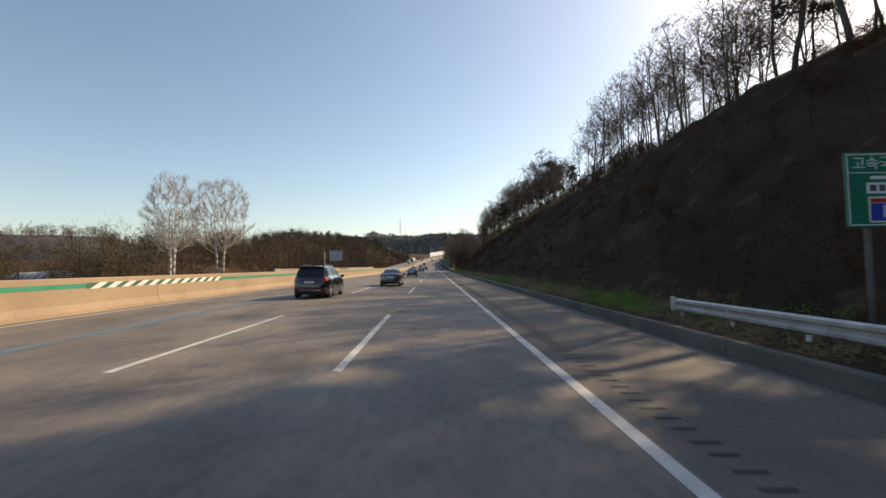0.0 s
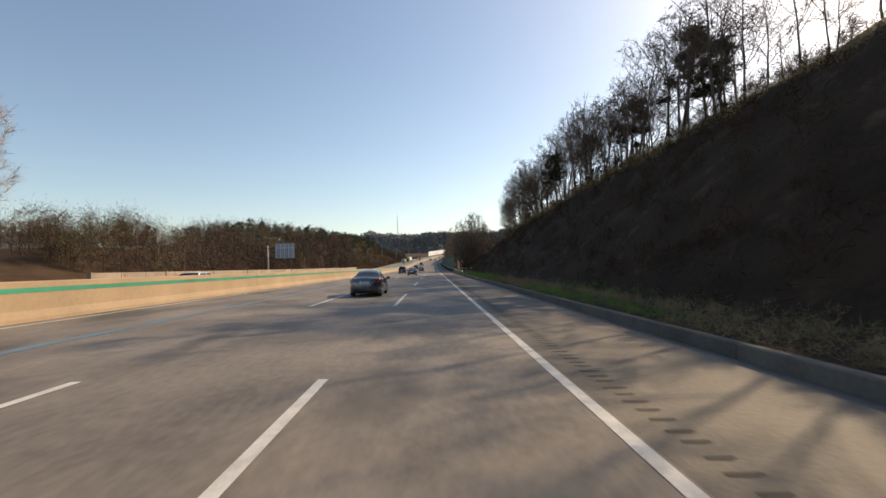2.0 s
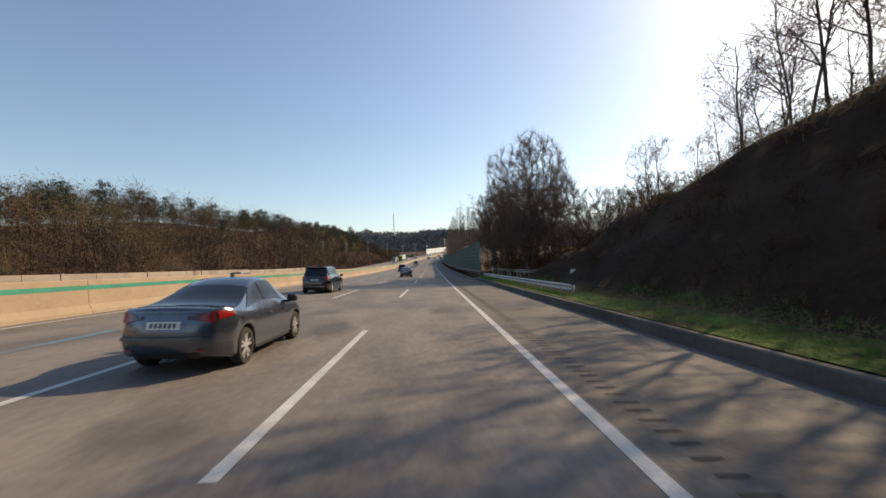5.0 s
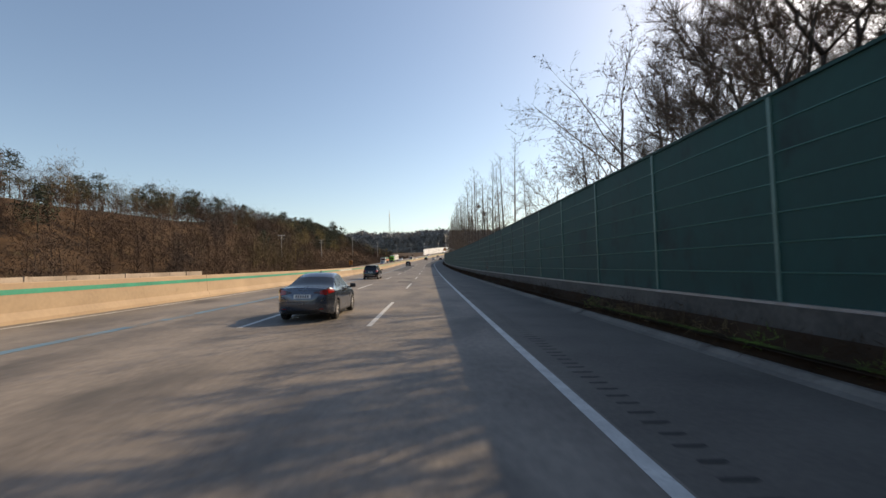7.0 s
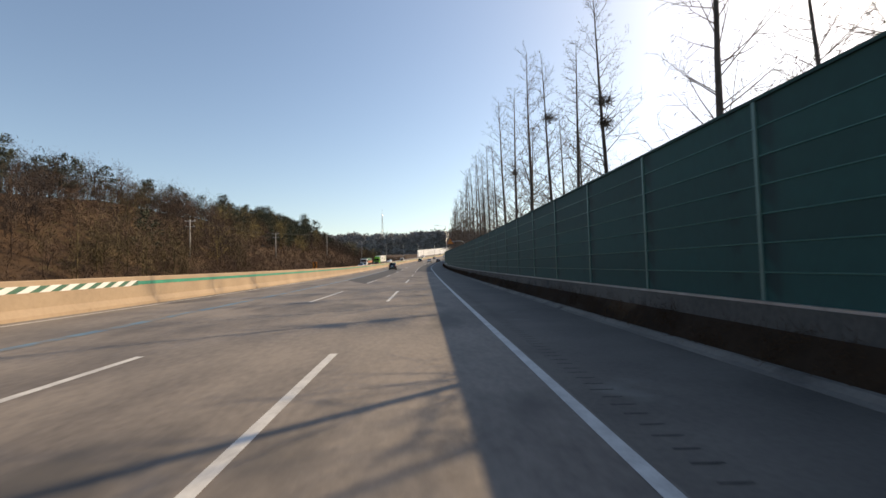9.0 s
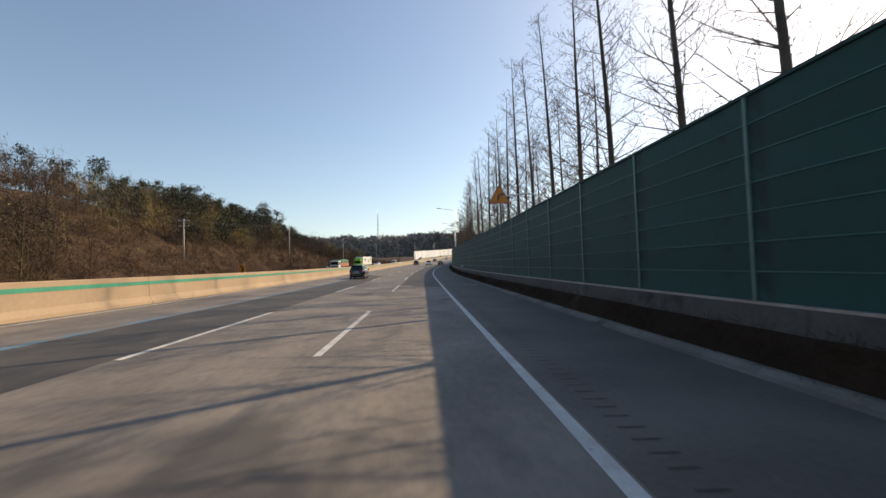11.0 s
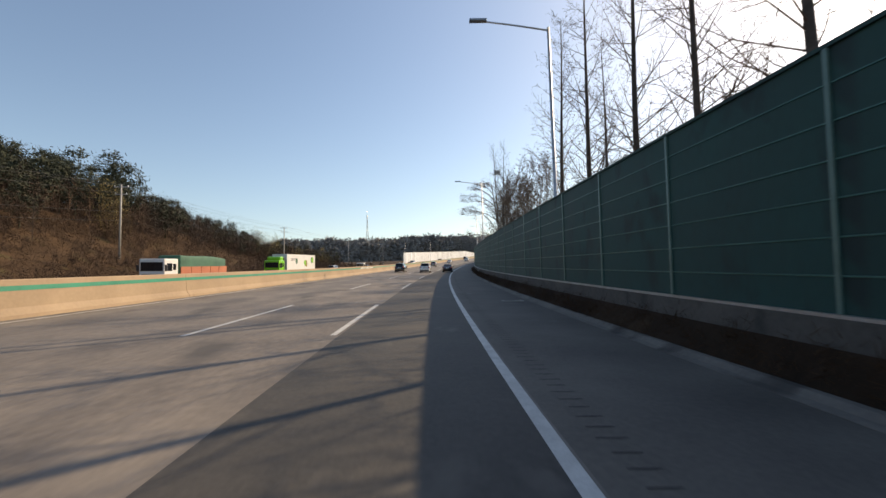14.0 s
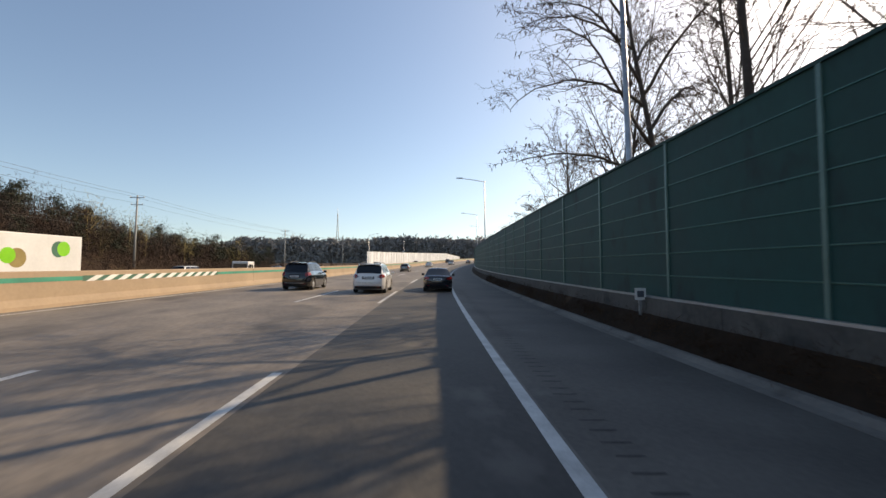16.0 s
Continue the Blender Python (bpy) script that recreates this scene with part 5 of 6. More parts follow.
    skin("trunk_seam", -W * 0.74, W * 0.74, lambda x: 0.612, lambda x: 0.624, M_TRIM, 0.006)
    skin("bumper_skirt", -W * 0.58, W * 0.58, lambda x: 0.275, lambda x: 0.36, M_TRIM, 0.006)
    skin("boot_lip", -W * 0.66, W * 0.66, lambda x: section(0.0)[4][1] - 0.02, lambda x: section(0.0)[4][1] + 0.02, paint, 0.03)
    for sg in (1, -1):
        skin("reflector", sg * W * 0.55, sg * W * 0.70, lambda x: 0.385, lambda x: 0.412, M_TAIL, 0.012, None, 4)
        part("door_handle", box(sg * W * 0.98, sg * (W * 0.98 + 0.035), L * 0.42, L * 0.42 + 0.2, belt(0.42) - 0.14, belt(0.42) - 0.105, 0.01), paint, ob)
        part("door_handle", box(sg * W * 0.98, sg * (W * 0.98 + 0.035), L * 0.60, L * 0.60 + 0.2, belt(0.6) - 0.14, belt(0.6) - 0.105, 0.01), paint, ob)
        part("sill", box(sg * W * 0.86, sg * W * 0.975, wheels[0] + wr + 0.1, wheels[1] - wr - 0.1, 0.19, 0.27, 0.02), M_TRIM, ob)
        my = spec["mirror"] * L
        mir = part("mirror", box(sg * (W + 0.02), sg * (W + 0.22), my - 0.08, my + 0.08, belt(0.6) + 0.02, belt(0.6) + 0.17, 0.035), M_TRIM if spec["darkmirror"] else paint, ob, smooth=True)
        part("mirror_arm", box(sg * (W * 0.9), sg * (W + 0.06), my - 0.03, my + 0.04, belt(0.6) + 0.0, belt(0.6) + 0.05), M_TRIM, mir)
        for c in wheels:
            add_wheel(ob, sg * (W - 0.115), c, wr, sg, 0.21)
    part("antenna", box(-0.02, 0.02, (rb + 0.02) * L, (rb + 0.045) * L, roof(rb) + 0.02, roof(rb) + 0.09, 0.008), paint, ob)
    part("underside", box(-W * 0.74, W * 0.74, 0.55, L - 0.3, 0.19, 0.34), M_TRIM, ob)
    if spec["rails"]:
        skin("lower_bumper", -W * 0.80, W * 0.80, lambda x: 0.27, lambda x: 0.43, M_TRIM, 0.012)
        skin("bumper_garnish", -W * 0.62, W * 0.62, lambda x: 0.43, lambda x: 0.465, M_RIM, 0.022)
        for sg in (1, -1):
            tube("roof_rail", [(sg * W * 0.60, L * 0.14, roof(0.2) + 0.02), (sg * W * 0.62, L * 0.3, roof(0.35) + 0.07), (sg * W * 0.62, L * 0.5, roof(0.5) + 0.07), (sg * W * 0.60, L * 0.6, roof(0.6) + 0.01)], [0.02] * 4, M_TRIM, ob, 6)
        part("spoiler", box(-W * 0.66, W * 0.66, rb * L - 0.14, rb * L + 0.12, roof(rb) - 0.01, roof(rb) + 0.035, 0.015), paint, ob)
    return ob


def add_wheel(ob, x, y, r, sg, wide):
    """A tyre with a multi-spoke rim, upright at the given place."""
    n = 28
    prof = [(-wide / 2, r * 0.70), (-wide / 2, r * 0.93), (-wide / 2 + 0.03, r), (wide / 2 - 0.03, r), (wide / 2, r * 0.93), (wide / 2, r * 0.70)]
    v = [Vector((x + a * sg, y + b * math.cos(2 * math.pi * i / n), r + b * math.sin(2 * math.pi * i / n))) for i in range(n) for a, b in prof]
    f = [(i * 6 + j, i * 6 + (j + 1) % 6, ((i + 1) % n) * 6 + (j + 1) % 6, ((i + 1) % n) * 6 + j) for i in range(n) for j in range(6)]
    w = under(new("wheel", mesh_of("wheel", v, f, (M_TYRE,), False)), ob)
    bm = bmesh.new()
    for rad, x0, x1 in ((0.70, 0.28, 0.46), (0.17, 0.30, 0.47)):
        bmesh.ops.create_cone(bm, cap_ends=rad < 0.5, segments=24, radius1=r * rad, radius2=r * rad * 0.96, depth=wide * (x1 - x0), matrix=Matrix.Translation((x + sg * wide * (x0 + x1) / 2, y, r)) @ Matrix.Rotation(math.pi / 2 * sg, 4, "Y"))
    for i in range(10):
        a = 2 * math.pi * i / 10 + 0.3
        m = Matrix.Translation((x + sg * wide * 0.39, y, r)) @ Matrix.Rotation(a + (0.09 if i % 2 else -0.09), 4, "X") @ Matrix.Translation((0, 0, r * 0.40)) @ Matrix.Diagonal((wide * 0.12, r * 0.13, r * 0.62, 1))
        bmesh.ops.create_cube(bm, size=1, matrix=m)
    part("rim", bm, M_RIM, w, "silver multi-spoke alloy rim")
    bm = bmesh.new()
    bmesh.ops.create_cone(bm, cap_ends=True, segments=20, radius1=r * 0.64, radius2=r * 0.64, depth=wide * 0.5, matrix=Matrix.Translation((x, y, r)) @ Matrix.Rotation(math.pi / 2, 4, "Y"))
    part("hub", bm, M_TRIM, w)


def paintwork(name, colour, metal=0.35, rough=0.24):
    return material(name, tuple(c * 0.92 for c in colour), colour, rough, metal=metal, scale=1.2, grain=14.0, coat=1.0)


P_SILVER, P_BLACK = paintwork("paint_grey", (0.088, 0.104, 0.138), 0.75, 0.28), paintwork("paint_black", (0.011, 0.011, 0.012), 0.15, 0.16)
P_WHITE, P_NAVY = paintwork("paint_white", (0.86, 0.86, 0.86), 0.0, 0.25), paintwork("paint_blue_black", (0.016, 0.018, 0.028), 0.3, 0.18)
P_BEIGE = paintwork("paint_dull_silver", (0.30, 0.30, 0.29), 0.5)

SEDAN = dict(category="car", length=4.55, width=1.78, belt=lambda u: 0.92 + 0.12 * (1 - smooth(0.0, 0.30, u)) - 0.02 * smooth(.5, .7, u) - 0.26 * smooth(0.74, 1.0, u), roof=lambda u: 1.46 - 1.25 * (u - 0.50) ** 2, glass=(0.06, 0.47, 0.55, 0.77), fast=True, wheels=(0.95, 3.65), wheel=0.315, side=((0.215, 0.43, 0.105, 0.0), (0.44, 0.665, 0.0, -0.095)), lamp=(0.90, 0.34), plate=0.79, round=0.30, ridge=0.018, dark=False, darkmirror=True, mirror=0.655, rails=False, lean=0.10, tallness=0.115)
BIGSEDAN = dict(SEDAN, round=0.26, belt=lambda u: 0.93 + 0.06 * (1 - smooth(0.0, 0.25, u)) - 0.02 * smooth(.5, .7, u) - 0.26 * smooth(0.74, 1.0, u), length=4.95, width=1.86, glass=(0.14, 0.33, 0.56, 0.74), fast=False, roof=lambda u: 1.46 - 0.5 * (u - 0.46) ** 2, wheels=(1.05, 3.9), wheel=0.335, side=((0.25, 0.41, 0.03, 0.0), (0.42, 0.63, 0.0, -0.07)), lamp=(0.84, 0.30), plate=0.80)
SUV = dict(SEDAN, round=0.26, ridge=0.03, category="car", length=4.7, width=1.88, belt=lambda u: 1.05 - 0.02 * smooth(.3, .7, u) - 0.22 * smooth(0.76, 1.0, u), roof=lambda u: 1.70 - 0.35 * (u - 0.45) ** 2, glass=(-0.01, 0.115, 0.60, 0.76), fast=False, wheels=(0.95, 3.68), wheel=0.36, side=((0.07, 0.215, 0.03, 0.0), (0.225, 0.42, 0.0, 0.0), (0.43, 0.655, 0.0, -0.07)), lamp=(0.98, 0.22), plate=0.86, lean=0.12, tallness=0.22, dark=True, darkmirror=False, mirror=0.665, rails=True)
MPV = dict(SUV, length=4.8, width=1.90, plate=0.92)
HATCH = dict(SUV, length=3.9, width=1.68, roof=lambda u: 1.50 - 0.35 * (u - 0.45) ** 2, belt=lambda u: 0.95 - 0.22 * smooth(0.76, 1.0, u), wheels=(0.7, 3.1), wheel=0.30, rails=False, lamp=(0.86, 0.2), plate=0.72)


def park(ob, s, x, back=False, drift=0.0):
    p = spot(s, x, 0.0)
    h = -radians(heading(s)) + (math.pi if back else 0.0) + radians(drift)
    grade = math.atan((rise(s + 3) - rise(s - 3)) / 6)
    lean = math.atan(FALL)
    tilt = Euler((grade, lean, 0)) if not back else Euler((-grade, lean, 0))
    ob.matrix_world = Matrix.Translation(p) @ Matrix.Rotation(h, 4, "Z") @ tilt.to_matrix().to_4x4()
    return ob


park(car("sedan_car", "metallic grey saloon car in the second lane", P_SILVER, SEDAN), 130.2, -5.97)
park(car("sedan_car", "metallic grey saloon car in the second lane", P_SILVER, SEDAN), 36.0, -5.75)
park(car("sedan_car", "metallic grey saloon car in the second lane", P_SILVER, SEDAN), 72.2, -5.75)
park(car("sedan_car", "metallic grey saloon car in the second lane", P_SILVER, SEDAN), 187.9, -5.75)
park(car("suv_car", "black sport utility car with roof rails", P_BLACK, SUV), 22.3, -8.5)
park(car("suv_car", "black sport utility car with roof rails", P_BLACK, SUV), 151.0, -9.3)
park(car("suv_car", "black sport utility car with roof rails", P_BLACK, SUV), 331.0, -9.6)
park(car("suv_car", "black sport utility car with roof rails", P_BLACK, SUV), 434.6, -9.85)
park(car("suv_car", "black sport utility car with roof rails", P_BLACK, SUV), 226.6, -9.0)
park(car("sedan_car", "blue-black executive saloon in the outer lane", P_NAVY, BIGSEDAN), 435.0, -1.05)
park(car("suv_car", "white sport utility car in the second lane", P_WHITE, MPV), 432.6, -5.0)
park(car("hatchback_car", "dull silver hatchback far ahead in the third lane", P_BEIGE, HATCH), 487.0, -9.0)
park(car("suv_car", "white car far ahead near the bend", P_WHITE, SUV), 560.0, -5.6)
park(car("sedan_car", "silver saloon far ahead near the bend", P_BEIGE, SEDAN), 588.0, -2.0)
park(car("suv_car", "dark car far ahead near the bend", P_BLACK, HATCH), 618.0, -1.8)
park(car("sedan_car", "white saloon far ahead in the third lane", P_WHITE, SEDAN), 530.0, -9.2)
park(car("suv_car", "dark sport utility car far ahead in the fourth lane", P_BLACK, SUV), 600.0, -12.6)
# oncoming traffic beyond the median
park(car("sedan_car", "white saloon passing beyond the median barrier", P_WHITE, BIGSEDAN), 80.5, -18.2, True)
park(car("hatchback_car", "white hatchback passing beyond the median barrier", P_WHITE, HATCH), 170.0, -21.6, True)
park(car("sedan_car", "silver saloon passing beyond the median barrier", P_BEIGE, SEDAN), 380.0, -25.2, True)
park(car("suv_car", "white sport utility car beyond the median barrier", P_WHITE, SUV), 456.0, -28.6, True)
park(car("sedan_car", "white saloon far off beyond the median barrier", P_WHITE, SEDAN), 500.0, -18.2, True)
park(car("suv_car", "white sport utility car climbing away beyond the median", P_WHITE, SUV), 536.0, -25.2, True)
park(car("sedan_car", "silver saloon far off beyond the median barrier", P_BEIGE, SEDAN), 471.0, -24.8, True)
park(car("hatchback_car", "dull silver hatchback far off beyond the median", P_BEIGE, HATCH), 578.0, -21.6, True)


def truck(name, label, paint, length, kind):
    """A lorry with its front at y = 0 and its load behind, facing -y."""
    ob = thing(name, label, "truck")
    k = 0.68 if kind == "pick" else 1.0

    def cab_box(*edges):
        return box(*[e * k for e in edges])

    bm = cab_box(-1.22, 1.22, 0.0, 2.1, 0.55, 2.95, 0.12)
    cab = part("cab", bm, paint, ob)
    part("windscreen", cab_box(-1.08, 1.08, -0.015, 0.06, 1.75, 2.62, 0.03), M_GLASS, cab)
    part("grille", cab_box(-0.95, 0.95, -0.03, 0.05, 0.75, 1.45, 0.03), M_TRIM, cab)
    part("bumper", cab_box(-1.24, 1.24, -0.08, 0.3, 0.35, 0.72, 0.06), M_TRIM if kind == "box" else M_ROOFWHITE, cab)
    for sg in (1, -1):
        part("side_window", cab_box(sg * 1.20, sg * 1.235, 0.35, 1.15, 1.75, 2.5, 0.01), M_GLASS, cab)
        part("side_window", cab_box(sg * 1.20, sg * 1.235, 1.3, 1.75, 1.85, 2.45, 0.01), M_GLASS, cab)
        part("headlight", cab_box(sg * 0.7, sg * 1.15, -0.10, 0.02, 0.78, 0.98, 0.03), M_CLEAR, cab)
        part("mirror", cab_box(sg * 1.28, sg * 1.46, -0.05, 0.12, 1.75, 2.35, 0.03), M_TRIM, cab)
        part("mirror_arm", cab_box(sg * 1.15, sg * 1.3, 0.0, 0.06, 2.3, 2.36), M_TRIM, cab)
    part("chassis", box(-0.45, 0.45, 1.2, length - 0.3, 0.65 * k, 1.0 * k), M_TRIM, ob)
    if kind == "box":
        part("air_deflector", box(-1.1, 1.1, 0.7, 2.0, 2.9, 3.55, 0.22), paint, cab)
        part("sleeper_back", box(-1.15, 1.15, 2.05, 2.35, 0.9, 3.4, 0.05), M_TRIM, cab)
        tr = part("trailer", box(-1.25, 1.25, 3.0, length, 1.1, 3.95, 0.04), M_ROOFWHITE, ob)
        for sg in (1, -1):
            part("frame_rail", box(sg * 1.255, sg * 1.275, 3.0, length, 1.08, 1.22), M_STEEL, tr)
        # fruit shapes printed on the white side
        for i, (y, z, r, mt) in enumerate(((length - 1.95, 2.98, 0.56, M_TARP), (length - 1.55, 3.02, 0.52, M_LIME), (length - 4.9, 2.35, 0.62, M_WILLOW), (length - 5.5, 2.5, 0.5, M_LIME), (length - 9.6, 2.8, 0.5, M_TARP))):
            bm = bmesh.new()
            bmesh.ops.create_cone(bm, cap_ends=True, segments=22, radius1=r, radius2=r, depth=0.008 + 0.004 * (i % 2), matrix=Matrix.Translation((1.252, y, z)) @ Matrix.Rotation(math.pi / 2, 4, "Y"))
            part("printed_fruit", bm, mt, tr)
        for j in range(3):
            part("printed_bar", box(1.25, 1.256, 4.6, 7.0 - j * 0.4, 3.2 - j * 0.16, 3.27 - j * 0.16), M_BARS, tr)
        axles = (1.0, 3.6, length - 4.2, length - 2.9, length - 1.6)
    elif kind == "flat":
        bed = part("flatbed", box(-1.22, 1.22, 2.5, length, 1.2, 1.4), M_TRIM, ob)
        n = 5
        for sg in (1, -1):
            for i in range(n):
                y0 = 2.5 + (length - 2.5) * i / n
                part("drop_side", box(sg * 1.19, sg * 1.25, y0 + 0.03, y0 + (length - 2.5) / n - 0.03, 1.35, 2.15, 0.01), M_RUST, bed)
        bm = bmesh.new()
        block(bm, -1.15, 1.15, 2.55, length - 0.1, 1.4, 3.3, 0.18)
        bmesh.ops.subdivide_edges(bm, edges=bm.edges[:], cuts=3, use_grid_fill=True)
        for v in bm.verts:
            v.co.z += 0.10 * noise.noise(v.co * 1.1) - (0.25 * max(0, (v.co.y - length + 4) / 4) if v.co.z > 2 else 0)
        part("tarpaulin_load", bm, M_TARP, ob, "green tarpaulin over the load", True)
        axles = (1.0, length - 3.2, length - 1.9)
    else:
        bed = part("flatbed", box(-0.85, 0.85, 1.6, length, 0.66, 1.12, 0.03), P_WHITE, ob)
        axles = (0.9, length - 1.2)
    for y in axles:
        for sg in (1, -1):
            add_wheel(ob, sg * 1.05 * k, y, 0.5 * k, sg, 0.3 * k)
    return ob


park(truck("lorry", "lime green tractor with a white box trailer", M_LIME, 16.8, "box"), 423.7, -28.6)
park(truck("lorry", "white lorry with rust-red sides and green tarpaulin", M_ROOFWHITE, 11.5, "flat"), 397.0, -28.4)
park(truck("small_truck", "small white pickup truck beyond the median barrier", M_ROOFWHITE, 5.2, "pick"), 452.0, -21.6)


# ---- roadside things ----
def guard_rail(s0, s1, x, base, label, flip=False):
    """A W-section steel rail on posts."""
    ob = thing("guard_rail", label, "guard rail")
    z = base + 0.40
    prof = [(0.0, 0.0), (-0.05, 0.04), (-0.05, 0.10), (0.0, 0.15), (0.0, 0.19), (-0.05, 0.24), (-0.05, 0.30), (0.0, 0.34)]
    ring = [(x + a, z + b) for a, b in prof] + [(x + a + 0.006, z + b) for a, b in prof[::-1]]
    n = max(1, round((s1 - s0) / 4.0))
    for i in range(n):
        along("rail", s0 + (s1 - s0) * i / n, s0 + (s1 - s0) * (i + 1) / n - 0.006, ring, M_STEEL, ob)
    for i in range(n * 2 + 1):
        s = s0 + 0.1 + (s1 - s0 - 0.2) * i / (n * 2)
        p = spot(s, x + 0.10, base - 0.35)
        tube("post", [p, p + Vector((0, 0, 1.03))], [0.055, 0.055], M_STEEL, ob, 8)
    return ob


g = guard_rail(-36.0, 11.7, 4.6, 0.03, "galvanised steel guard rail on the verge")
p = spot(11.7, 4.58, 0.45)
part("end_cap", box(p.x - 0.06, p.x + 0.05, p.y - 0.02, p.y + 0.16, p.z - 0.05, p.z + 0.36, 0.03), M_STEEL, g)
guard_rail(143.0, 177.6, 4.55, 0.05, "galvanised steel guard rail leading to the barrier")
g = guard_rail(151.0, 190.0, 7.4, 0.48, "second steel guard rail set back on the bank")
p = spot(151.0, 7.35, 1.0)
part("end_plate", box(p.x - 0.25, p.x + 0.1, p.y - 0.06, p.y - 0.02, p.z - 0.2, p.z + 0.36, 0.01), M_PLATE, g)


def writing(text, size, m, mat, parent, name="lettering"):
    cu = bpy.data.curves.new(name, "FONT")
    cu.body, cu.size, cu.extrude, cu.align_x, cu.align_y = text, size, 0.002, "CENTER", "CENTER"
    cu.materials.append(mat)
    ob = new(name, cu)
    ob.parent, ob.matrix_basis = parent, m
    return ob


# green motorway route sign on two posts
p = spot(7.6, 5.5, 0)
sign = thing("route_sign", "green motorway route sign with white lettering on posts", "road sign", Matrix.Translation((p.x, p.y, rise(7.6))))
part("board", box(0, 1.25, 0.0, 0.035, 2.25, 3.62, 0.012), M_SIGNGREEN, sign)
for x0, x1, z0, z1 in ((0.03, 1.22, 3.57, 3.59), (0.03, 1.22, 2.28, 2.30), (0.03, 0.05, 2.28, 3.59), (1.20, 1.22, 2.28, 3.59), (0.03, 1.22, 3.235, 3.25)):
    part("border", box(x0, x1, -0.004, 0.002, z0, z1), M_STRIPE, sign)
writing("고속국도", 0.27, pose(0.63, -0.004, 3.40, 90, 0, 0), M_STRIPE, sign)
part("name_panel", box(0.38, 0.98, -0.004, 0.002, 2.86, 3.06), M_STRIPE, sign)
for i in range(3):
    part("name_bar", box(0.44 + i * 0.17, 0.56 + i * 0.17, -0.007, -0.003, 2.90, 3.02), M_BARS, sign)
part("caption_bar", box(0.46, 0.80, -0.004, 0.002, 3.12, 3.18), M_STRIPE, sign)
part("shield_rim", box(0.40, 0.96, -0.005, 0.002, 2.33, 2.80, 0.0), M_STRIPE, sign)
part("shield", box(0.43, 0.93, -0.009, -0.004, 2.36, 2.68), M_SIGNBLUE, sign)
part("shield_top", box(0.43, 0.93, -0.009, -0.004, 2.69, 2.77), M_SIGNRED, sign)
writing("1", 0.34, pose(0.68, -0.012, 2.52, 90, 0, 0), M_STRIPE, sign)
for x in (0.45, 0.9):
    tube("post", [(x, 0.1, 0.0), (x, 0.1, 3.5)], [0.055, 0.055], M_CONCWALL, sign, 10)

# cantilever sign beyond the far carriageway, seen from behind
p = spot(145, -38.6, 0)
sign = thing("gantry_sign", "grey back of a cantilever motorway sign on a post", "road sign", Matrix.Translation((p.x, p.y, rise(145) - 0.9)))
tube("post", [(0, 0, -0.2), (0, 0, 8.2)], [0.2, 0.17], M_POLE, sign, 12)
tube("brace_post", [(0.45, 0, -0.2), (0.45, 0, 2.4)], [0.05, 0.05], M_STEEL, sign, 8)
for z in (5.5, 7.65):
    tube("arm", [(-0.35, 0, z), (5.7, 0, z)], [0.11, 0.11], M_TRIM, sign, 10)
board = part("board", box(1.65, 5.9, -0.12, -0.07, 5.35, 8.65, 0.02), M_SIGNBACK, sign)
for i in range(5):
    part("rib", box(1.9 + i * 0.9, 1.97 + i * 0.9, -0.19, -0.12, 5.4, 8.6), M_STEEL, board)
part("cross_rib", box(1.67, 5.88, -0.2, -0.12, 7.58, 7.74), M_STEEL, board)

# curve warning sign reaching over the noise barrier
p = spot(302.5, 5.2, 0)
sign = thing("warning_sign", "amber triangular bend warning sign on a curved arm", "road sign", Matrix.Translation((p.x, p.y, rise(302.5))))
tube("post", [(0.3, 0, 0), (0.3, 0, 4.6), (0.18, 0, 5.2), (-0.2, 0, 5.52), (-0.7, 0, 5.6), (-2.2, 0, 5.5)], [0.05, 0.05, 0.045, 0.04, 0.04, 0.04], M_STEEL, sign, 8)
tri = [(-0.60, -0.45), (0.60, -0.45), (0.0, 0.62)]
for nm, k, y, mt in (("board", 1.0, -0.05, M_SIGNRED), ("face", 0.88, -0.06, M_AMBER)):
    c = Vector((-2.35, y, 5.52))
    v = [c + Vector((a * k, d, (b + 0.06) * k - 0.06)) for d in (0.0, 0.012) for a, b in tri]
    under(new(nm, mesh_of(nm, v, [(0, 1, 2), (5, 4, 3), (0, 3, 4, 1), (1, 4, 5, 2), (2, 5, 3, 0)], (mt,))), sign)
tube("arrow", [(-2.42, -0.07, 5.24), (-2.42, -0.07, 5.46), (-2.36, -0.07, 5.56), (-2.22, -0.07, 5.58)], [0.04, 0.04, 0.04, 0.035], M_BARS, sign, 6)
v = [Vector((-2.24, -0.07, 5.66)), Vector((-2.24, -0.07, 5.50)), Vector((-2.10, -0.07, 5.58)), Vector((-2.24, -0.08, 5.66)), Vector((-2.24, -0.08, 5.50)), Vector((-2.10, -0.08, 5.58))]
under(new("arrow_head", mesh_of("arrow_head", v, [(0, 1, 2), (5, 4, 3), (0, 3, 4, 1), (1, 4, 5, 2), (2, 5, 3, 0)], (M_BARS,))), sign)


